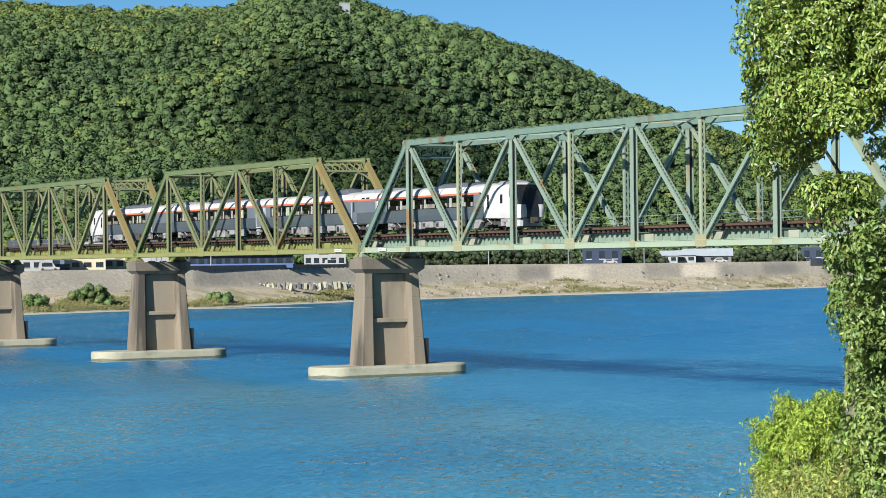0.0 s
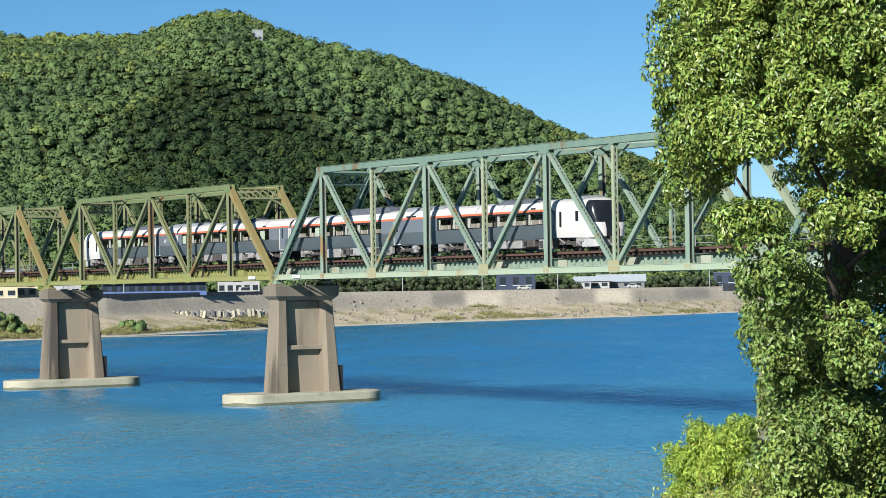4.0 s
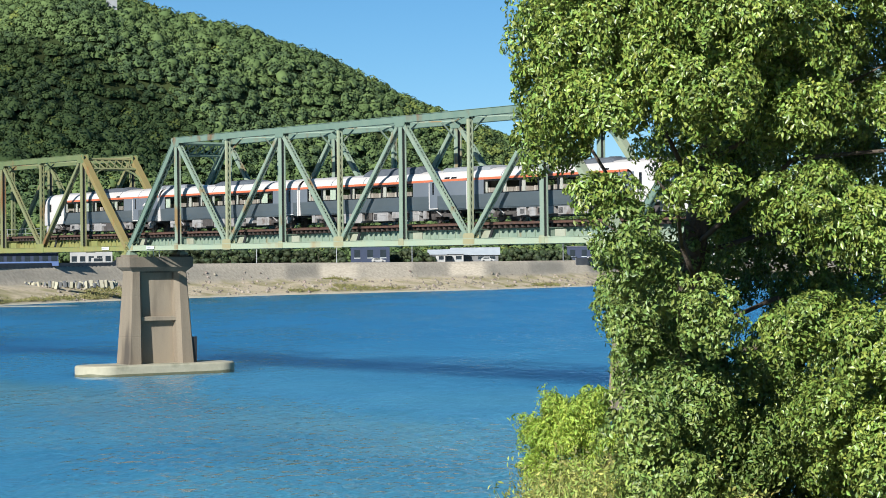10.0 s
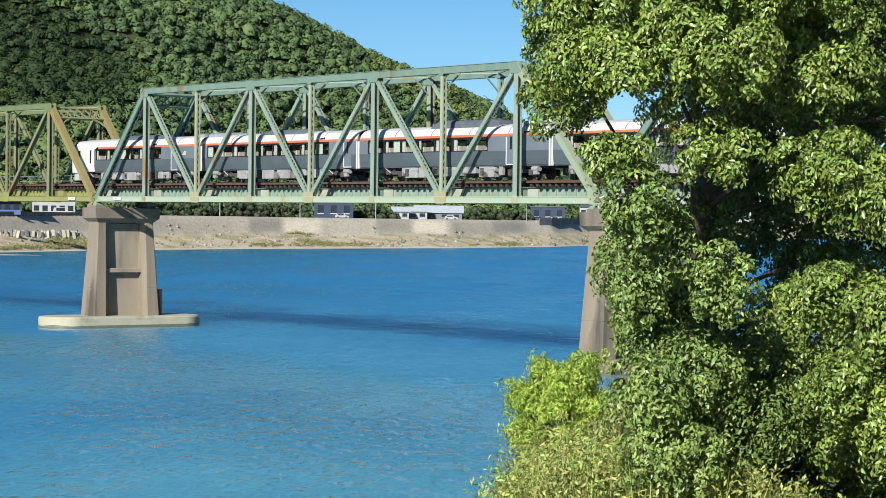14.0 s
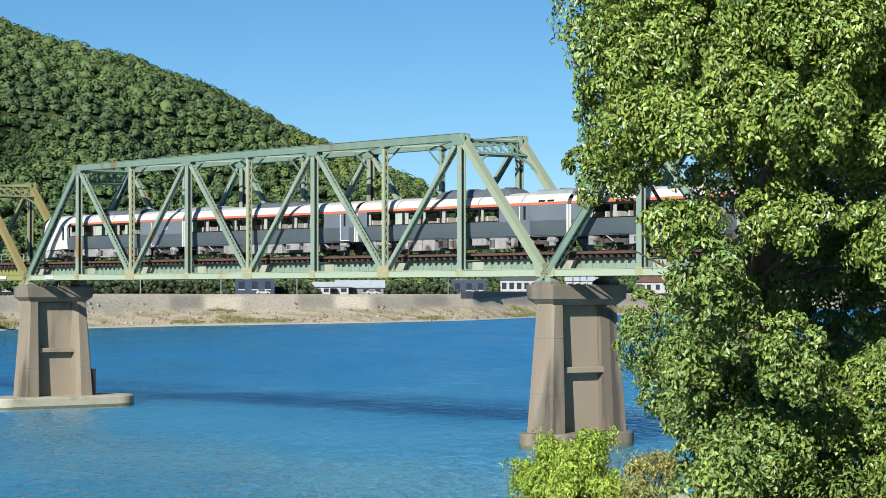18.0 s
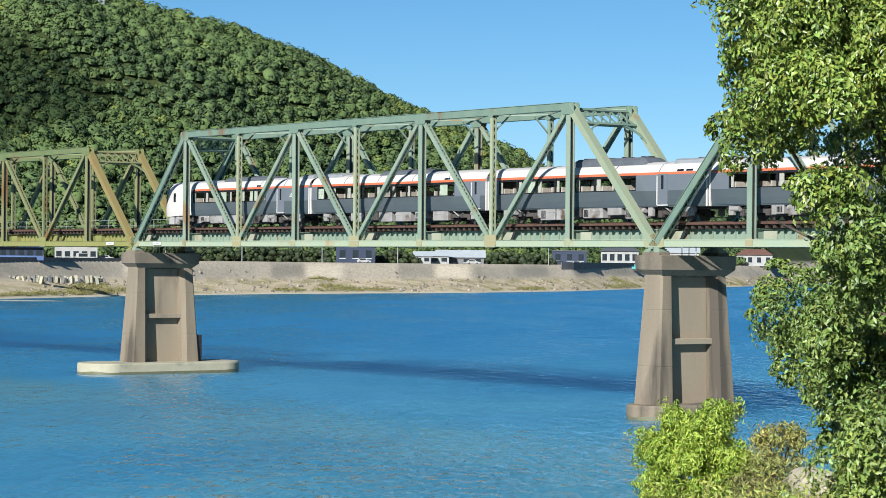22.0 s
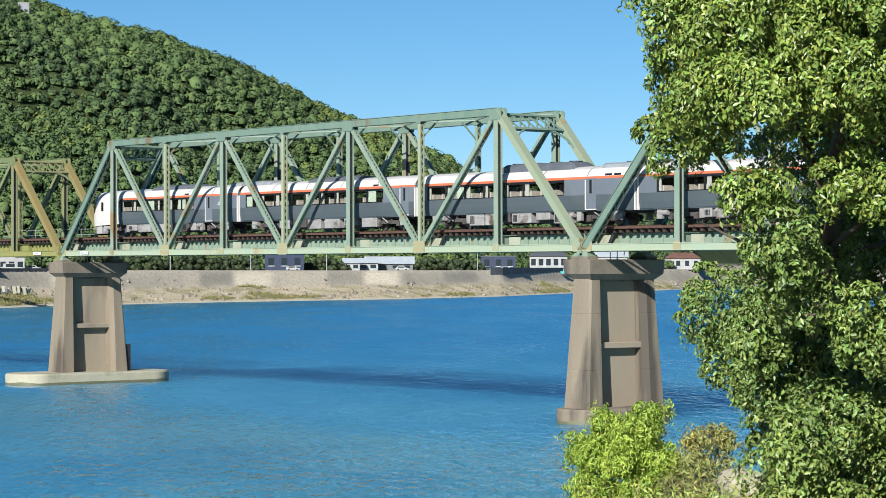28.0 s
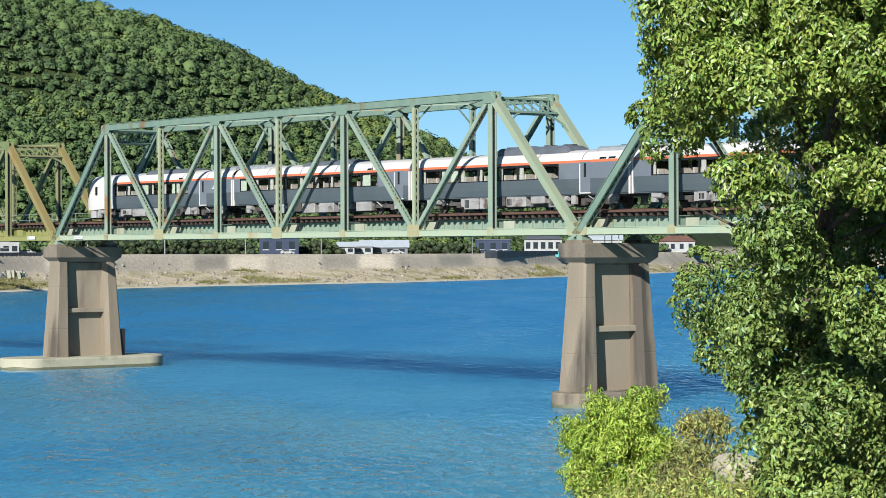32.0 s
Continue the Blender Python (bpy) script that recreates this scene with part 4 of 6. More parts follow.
    if rear or front:
        # the stripe bends down where the slate side meets the white cab
        d, x1 = (-1, xa + 0.6) if rear else (1, xb - 0.6)
        for s in (-1, 1):
            bm = bmesh.new()
            rows = []
            for k in range(11):
                a = k / 10 * math.pi / 2
                w = 0.15 * (1 - 0.75 * k / 10)
                rows.append([bm.verts.new((x1 + d * 0.62 * math.sin(a) * f, s * (side_y(2.7) + 0.012), 2.915 - w * (1 - g) - 0.75 * (1 - math.cos(a)))) for f, g in ((1.0, 1.0), (1.0 - w / 0.7 * math.sin(a), 0.0))])
            for p, q in zip(rows, rows[1:]):
                bm.faces.new((p[0], q[0], q[1], p[1]))
            bmesh.ops.solidify(bm, geom=bm.faces[:], thickness=0.008)
            part("stripe", bm, ORANGE, c, "orange stripe curving down to the cab")
    for x in (xa, xb):
        bm = bmesh.new()
        block(bm, x - 0.04, x + 0.04, -1.36, 1.36, 1.0, 3.0)
        part("end_wall", bm, SILVER, c)
    # pale covers of the cables at the coupled ends
    for x, on in ((0.13, not rear), (LONG - 0.13, not front)):
        for s in (-1, 1):
            if on:
                bm = bmesh.new()
                block(bm, x - 0.06, x + 0.06, s * 1.43 - 0.05, s * 1.43 + 0.05, 0.85, 2.72)
                part("cable_cover", bm, WHITEP, c, "white upright cover at the carriage end")
    if door:
        for s in (-1, 1):
            bm = bmesh.new()
            y = s * 1.45
            block(bm, door - 0.42, door + 0.46, y - 0.025, y + 0.025, 0.98, 2.8)
            d = part("door", bm, SILVER, c, "grey sliding door with a narrow dark window")
            bm = bmesh.new()
            block(bm, door - 0.13, door + 0.13, y - 0.035, y + 0.035, 1.88, 2.74)
            bmesh.ops.bevel(bm, geom=list(bm.edges), offset=0.03, segments=1, affect="EDGES")
            part("pane", bm, BLACKP, d)
            bm = bmesh.new()
            block(bm, door - 0.5, door - 0.42, s * 1.47 - 0.02, s * 1.47 + 0.02, 0.98, 2.7)
            part("grab_rail", bm, WHITEP, d)
            bm = bmesh.new()
            block(bm, door - 0.45, door + 0.5, s * 1.47 - 0.03, s * 1.47 + 0.03, 0.93, 0.99)
            part("sill", bm, WHITEP, d)
    for x in plan["signs"]:
        for s in (-1, 1):
            bm = bmesh.new()
            shell(bm, x - 0.3, x + 0.3, 2.93, 3.05, 0.01, (s,), thick=0.02)
            part("side_indicator", bm, BLACKP, c)
    if rear:
        for s in (-1, 1):
            bm = bmesh.new()
            for k in range(3):
                block(bm, 18.35 + k * 0.12, 18.85 + k * 0.04, s * 1.465 - 0.006, s * 1.465 + 0.006, 2.12 + k * 0.09, 2.19 + k * 0.09)
            part("emblem", bm, WHITEP, c, "small white mark of slanting strokes")
    # roof equipment
    for ux, ul, uh, pale in plan["units"]:
        bm = bmesh.new()
        side = [(-1.02, 3.3), (-0.95, 3.5 + uh * 0.62), (-0.72, 3.56 + uh * 0.92), (0.0, 3.58 + uh), (0.72, 3.56 + uh * 0.92), (0.95, 3.5 + uh * 0.62), (1.02, 3.3)]
        rings = []
        for x, k in ((ux, 0.3), (ux + 0.25, 0.8), (ux + 0.6, 1.0), (ux + ul - 0.6, 1.0), (ux + ul - 0.25, 0.8), (ux + ul, 0.3)):
            rings.append([bm.verts.new((x, y, 3.3 + (z - 3.3) * (k if not pale else 1.0))) for y, z in side])
        for p, q in zip(rings, rings[1:]):
            for k in range(6):
                bm.faces.new((p[k], q[k], q[k + 1], p[k + 1]))
        bm.faces.new(rings[0])
        bm.faces.new(rings[-1][::-1])
        u = part("roof_unit", bm, ROOFPALE if pale else ROOFGREY, c, "pale grey roof box" if pale else "dark grey rounded roof air-conditioning unit")
        for k in range(max(1, int(ul / 1.7))):
            bm = bmesh.new()
            x = ux + ul * (k + 0.5) / max(1, int(ul / 1.7))
            rod(bm, (x, 0, 3.55 + uh), (x, 0, 3.61 + uh), 0.42, 14)
            part("fan_cover", bm, DARKSTEEL, u)
    for k in range(4):
        # thin grey bands across the roof
        bm = bmesh.new()
        shell(bm, xa + (xb - xa) * (k + 1) / 5 - 0.03, xa + (xb - xa) * (k + 1) / 5 + 0.03, 2.93, 3.58, 0.012, thick=0.02)
        part("roof_band", bm, SILVER, c)
    if rear or front:
        cab(c, xa if rear else xb, -1 if rear else 1)
    # underfloor boxes
    rnd = random.Random(40 + index)
    x = 5.4
    while x < 15.2:
        w = rnd.uniform(0.6, 1.9)
        for s in (-1, 1):
            bm = bmesh.new()
            z = rnd.uniform(0.16, 0.42)
            block(bm, x, x + w, s * 1.34 - (0.5 if s > 0 else 0), s * 1.34 + (0 if s > 0 else 0.5), z, 0.86)
            bmesh.ops.bevel(bm, geom=list(bm.edges), offset=0.03, segments=1, affect="EDGES")
            box = part("underfloor_box", bm, UNDER if rnd.random() < 0.75 else BOGIE, c)
            if rnd.random() < 0.5:
                bm = bmesh.new()
                for k in range(4):
                    q = x + 0.12 + k * 0.11
                    block(bm, q, q + 0.06, s * 1.35 - 0.01, s * 1.35 + 0.01, z + 0.1, 0.76)
                part("louvre", bm, BLACKP, box)
        x += w + rnd.uniform(0.12, 0.6)
    bm = bmesh.new()
    block(bm, 1.0, LONG - 1.0, -0.9, 0.9, 0.74, 0.94)
    block(bm, 5.2, 15.8, -0.9, 0.9, 0.24, 0.94)
    part("underframe", bm, BOGIE, c)
    for k in range(5):
        bm = bmesh.new()
        x = 2.0 + k * 4.3 + rnd.uniform(-0.4, 0.4)
        rod(bm, (x, -1.2, 0.68), (x + 0.7, -1.2, 0.68), 0.16, 12)
        part("air_tank", bm, UNDER, c)
    for bx in (3.5, LONG - 3.5):
        bogie(c, bx, wheels)
        for s in (-1, 1):
            for d in (-1.75, 1.75):
                bm = bmesh.new()
                block(bm, bx + d - 0.2, bx + d + 0.2, s * 1.2 - 0.1, s * 1.2 + 0.1, 0.32, 0.88)
                part("sand_box", bm, UNDER, c)
            bm = bmesh.new()
            rod(bm, (bx - 0.5, s * 1.25, 0.86), (bx + 0.1, s * 1.2, 0.5), 0.045)
            part("damper", bm, UNDER, c)
    if not front:
        bm = bmesh.new()
        for k in range(6):
            block(bm, LONG - 0.2 + k * 0.07, LONG - 0.2 + k * 0.07 + 0.05, -0.75, 0.75, 1.0, 3.15)
        part("gangway", bm, DARKSTEEL, c, "dark rubber gangway bellows")
    return c


WHEELS = []
CARS = []
for k in range(4):
    mine = []
    CARS.append(car(k, mine))
    WHEELS.append(mine)
# where the rear of the train is, in metres along the bridge
RUN = [(0.0, -62.5), (1.0, -56.9), (2.0, -51.5), (3.0, -46.3), (4.5, -39.2), (6.0, -32.9), (7.0, -28.9), (8.0, -25.0), (9.0, -21.3), (10.0, -17.9), (11.0, -14.7), (12.0, -11.6), (13.0, -8.85), (14.0, -6.4), (15.0, -4.3), (16.0, -2.5), (17.0, -0.95), (18.0, 0.3), (19.0, 1.42), (20.0, 2.15), (21.0, 2.65), (22.0, 2.9), (23.0, 2.92), (32.0, 2.92)]


def motions():
    times = np.arange(0, 32.01, 0.1)
    where = np.interp(times, *np.array(RUN).T)
    # ease the corners of the speed
    for _ in range(20):
        where[1:-1] = 0.25 * where[:-2] + 0.5 * where[1:-1] + 0.25 * where[2:]
    keys = [i for i in range(0, 321, 5)]
    for k, c in enumerate(CARS):
        walk(c, [(times[i], pose(where[i] + k * LONG, WIDE / 2, RAIL)) for i in keys])
    # drift fitted to how the cloud's shadow moves in the camera's view
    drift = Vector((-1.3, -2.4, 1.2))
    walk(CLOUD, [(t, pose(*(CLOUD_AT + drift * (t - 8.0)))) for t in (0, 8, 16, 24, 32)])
    turn = np.degrees((where - where[0]) / 0.43)
    picks, last = [0], 0
    for i in range(1, 321):
        if turn[i] - turn[last] > 40 or i == 320:
            picks.append(i)
            last = i
    for mine in WHEELS:
        for w in mine:
            x, y, z = w.location
            walk(w, [(times[i], pose(x, y, z, 0, turn[i], 0)) for i in picks])

# ---------- plants ----------
WOOD = material("hill_foliage", (0.106, 0.15, 0.049), (0.067, 0.105, 0.036), 0.8, 0.03, 0.9, 0.0, island=0.07, spec=0.2)
WOODPALE = material("pale_hill_foliage", (0.18, 0.212, 0.05), (0.125, 0.158, 0.04), 0.8, 0.03, 0.9, 0.0, island=0.07, spec=0.2)
WOODDARK = material("dark_hill_foliage", (0.066, 0.1, 0.042), (0.045, 0.073, 0.031), 0.8, 0.03, 0.9, 0.0, island=0.07, spec=0.2)
LEAF = leafy("tree_leaf", (0.228, 0.305, 0.057), (0.113, 0.17, 0.034), 0.5, 0.07, 0.36)
IVY = leafy("trunk_ivy_leaf", (0.2, 0.27, 0.058), (0.105, 0.165, 0.037), 0.45, 0.06, 0.46)
BUSHLEAF = leafy("bush_leaf", (0.42, 0.53, 0.085), (0.29, 0.41, 0.063), 0.4, 0.4, 0.5)
DRYLEAF = leafy("dry_bush_leaf", (0.42, 0.38, 0.11), (0.24, 0.28, 0.08), 0.45, 0.3, 0.7)
REED = leafy("reed_blade", (0.26, 0.36, 0.07), (0.38, 0.37, 0.105), 0.65, 0.3, 0.6)
BANKGREEN = leafy("bank_weed", (0.15, 0.165, 0.045), (0.25, 0.215, 0.085), 0.4, 0.2, 0.8)
BARK = material("grey_brown_bark", (0.103, 0.079, 0.0553), (0.0553, 0.0411, 0.03), 0.9, 4, 25, 0.6, streak=4)
rng = np.random.RandomState(7)


def blob_mesh(sub, rough, seed, low=-9.0):
    bm = bmesh.new()
    bmesh.ops.create_icosphere(bm, subdivisions=sub, radius=1)
    v = np.array([w.co for w in bm.verts])
    f = np.array([[w.index for w in fc.verts] for fc in bm.faces])
    bm.free()
    r = np.random.RandomState(seed)
    k = 1 + rough * sum(np.sin(v @ r.normal(0, s, 3) + r.uniform(0, 6)) for s in (2.5, 3.5, 5, 6)) / 2
    v = v * k[:, None]
    return v, f[v[f][:, :, 2].max(1) > low]


def scatter(blobs, places, sizes, turns, picks):
    """One vertex and one face array from copies of small blobs."""
    vs, fs, base = [], [], 0
    for b, (v, f) in enumerate(blobs):
        on = picks == b
        n = int(on.sum())
        if not n:
            continue
        c, s = np.cos(turns[on]), np.sin(turns[on])
        x = v[None, :, 0] * c[:, None] - v[None, :, 1] * s[:, None]
        y = v[None, :, 0] * s[:, None] + v[None, :, 1] * c[:, None]
        z = np.broadcast_to(v[None, :, 2], x.shape)
        w = np.stack([x, y, z], -1) * sizes[on][:, None, :] + places[on][:, None, :]
        vs.append(w.reshape(-1, 3))
        fs.append((f[None] + (np.arange(n) * len(v))[:, None, None] + base).reshape(-1, 3))
        base += n * len(v)
    return np.concatenate(vs), np.concatenate(fs)


def hill_woods():
    az = np.radians(rng.uniform(-72.5, -46.5, 150000))
    r = np.sqrt(rng.uniform(560**2, 1300**2, 150000))
    d = np.degrees(az)
    rs = np.interp(d, *np.array(SHORE).T)
    r1 = np.maximum(950, rs + 335)
    ok = (r > rs + 98) & (r < r1 + 25)
    az, r = az[ok], r[ok]
    x, y = EYE[0] + r * np.sin(az), EYE[1] + r * np.cos(az)
    # thin out to an even cover
    cell = {}
    for i, (a, b) in enumerate(zip(x, y)):
        cell.setdefault((int(a / 3.8), int(b / 3.8)), i)
    keep = np.array(sorted(cell.values()))
    x, y = x[keep], y[keep]
    z = height(x, y)
    n = len(x)
    big = rng.uniform(1.5, 2.9, n) * (1 + 0.25 * waves(x, y, 0.03, 77))
    p = np.stack([x, y, z + big * rng.uniform(0.2, 0.9, n)], -1)
    s = np.stack([big * rng.uniform(0.9, 1.2, n), big * rng.uniform(0.9, 1.2, n), big * rng.uniform(0.75, 1.15, n)], -1)
    # the dark heart of each crown
    v, f = scatter([blob_mesh(1, 0.4, k, -0.3) for k in range(8)], p, s * 0.78, rng.uniform(0, 6.28, n), rng.randint(0, 8, n))
    # each crown takes one of three tones, in drifts over the slope
    drift = waves(x, y, 0.022, 51) + 0.6 * waves(x, y, 0.07, 52) + rng.normal(0, 0.5, n)
    tone = np.where(drift > 0.75, 1, np.where(drift < -0.55, 2, 0))
    forest = thing("hill_forest", pose(0, 0, 0), "dense mixed green broadleaf forest covering the hill", "forest", kind="stuff")
    raw("crown_core", v, f, WOOD).parent = forest
    for k, (mat, name) in enumerate(((WOOD, "green_crowns"), (WOODPALE, "yellow_green_crowns"), (WOODDARK, "dark_crowns"))):
        mine = np.nonzero(tone == k)[0]
        per = 50
        idx = np.repeat(mine, per)
        m = len(idx)
        u = rng.normal(0, 1, (m, 3))
        u[:, 2] = np.abs(u[:, 2]) * 1.1 - 0.3
        u /= np.linalg.norm(u, axis=1)[:, None]
        # sprays gather on a few bosses of the crown
        boss = np.sin(u[:, 0] * 5 + idx) * np.sin(u[:, 1] * 5 + idx * 1.7) * np.sin(u[:, 2] * 4 + idx * 2.3)
        c = p[idx] + u * s[idx] * (0.98 + 0.13 * boss + rng.uniform(-0.03, 0.05, m))[:, None]
        v2, f2 = leaf_cloud(c, u * 1.5 + np.array([0, 0, 0.35]), 1.02, 0.1, 0.9, 0.1)
        raw(name, v2, f2, mat).parent = forest


def leaf_cloud(centres, normals, size, droop=0.25, wide=0.42, spread=0.7):
    """Leaves folded along their rib at the given places, facing roughly along the normals."""
    n = len(centres)
    nv = normals + rng.normal(0, spread, (n, 3))
    nv /= np.linalg.norm(nv, axis=1)[:, None] + 1e-9
    t = rng.normal(0, 1, (n, 3)) + np.array([0, 0, -droop * 3])
    t -= (t * nv).sum(1)[:, None] * nv
    t /= np.linalg.norm(t, axis=1)[:, None] + 1e-9
    b = np.cross(nv, t)
    ln = (size * rng.uniform(0.7, 1.25, n))[:, None]
    w = ln * wide
    root, tip = centres - t * ln * 0.5, centres + t * ln * 0.5 - nv * ln * 0.12
    left, right = centres + b * w * 0.5 + nv * w * 0.16, centres - b * w * 0.5 + nv * w * 0.16
    v = np.stack([root, left, tip, right], 1).reshape(-1, 3)
    k = np.arange(n)[:, None] * 4
    f = np.stack([k + [0, 2, 1], k + [0, 3, 2]], 1).reshape(-1, 3)
    return v, f


AHEAD, ACROSS = np.array((-0.8, 0.6, 0.0)), np.array((0.6, 0.8, 0.0))
ORIGIN = np.array((173.4, -92.5, 0.0))


def spot(f, r, z):
    """A place near the camera's bank: metres ahead, across and up."""
    return ORIGIN + AHEAD * f + ACROSS * r + np.array((0, 0, z))


def lobe_leaves(lobes, per_area, clump, size, seed, loose=3.0, wide=0.5):
    """Leaves in separate drooping clumps on ellipsoids, with sparse inner foliage. lobes: ahead, across, up and the three half-sizes."""
    r = np.random.RandomState(seed)
    cs, ns = [], []
    for f, a, z, rf, ra, rz in lobes:
        half = np.array([rf, ra, rz])
        area = 4 * math.pi * ((rf * ra) ** 1.6 / 3 + (rf * rz) ** 1.6 / 3 + (ra * rz) ** 1.6 / 3) ** (1 / 1.6)
        k = max(7, int(area / (clump**2 * loose)))
        # evenly spread directions, shaken
        i = np.arange(k) + 0.5
        h, th = 1 - 2 * i / k, math.pi * (1 + 5**0.5) * i + r.uniform(0, 6.28)
        u = np.stack([np.sqrt(1 - h * h) * np.cos(th), np.sqrt(1 - h * h) * np.sin(th), h], -1) + r.normal(0, 0.16, (k, 3))
        u /= np.linalg.norm(u, axis=1)[:, None]
        # uneven outline: hollows and sprays that stand out
        bumpy = sum(np.sin(u @ r.normal(0, 2.3, 3) + r.uniform(0, 6.28)) for j in range(4)) / 2.2
        at = u * np.clip(0.8 + 0.24 * bumpy + r.normal(0, 0.08, k), 0.42, 1.1)[:, None] * half
        nl = int(per_area * area / k * (0.8 if f > 37.9 else 1.0))
        pts, nrm = [], []
        for c0, u0 in zip(at, u):
            out = u0 + np.array([0, 0, 0.55])
            q = r.normal(0, 1, (nl * 2, 3))
            q /= np.linalg.norm(q, axis=1)[:, None]
            q = q[q @ out > -0.25][:nl]
            rad = clump * r.uniform(0.6, 1.3) * r.uniform(0.3, 1.0, len(q))[:, None] ** 0.5
            q2 = q * rad * r.uniform(0.6, 1.2, 3)
            # each spray droops towards its tip
            reach = q2 @ u0
            q2[:, 2] -= 0.5 * np.maximum(reach, 0) ** 2 / clump
            pts.append(c0 + q2)
            nrm.append(q * 0.8 + u0 * 0.3 + np.array([0, 0, 0.4]))
        inner = r.normal(0, 1, (int(area * per_area * (0.14 if f > 37.9 else 0.26)), 3))
        inner /= np.linalg.norm(inner, axis=1)[:, None]
        pts.append(inner * half * r.uniform(0.3, 0.75, len(inner))[:, None])
        nrm.append(inner)
        p, q = np.concatenate(pts), np.concatenate(nrm)
        cs.append(spot(f, a, z) + p[:, :1] * AHEAD + p[:, 1:2] * ACROSS + p[:, 2:] * np.array([0, 0, 1.0]))
        ns.append(q[:, :1] * AHEAD + q[:, 1:2] * ACROSS + q[:, 2:] * np.array([0, 0, 1.0]))
    return leaf_cloud(np.concatenate(cs), np.concatenate(ns), size, 0.4, wide, 0.55)


def limb(bm, pts, radii):
    for (a, b), (ra, rb) in zip(zip(pts, pts[1:]), zip(radii, radii[1:])):
        rod(bm, a, b, ra, 8, rb)


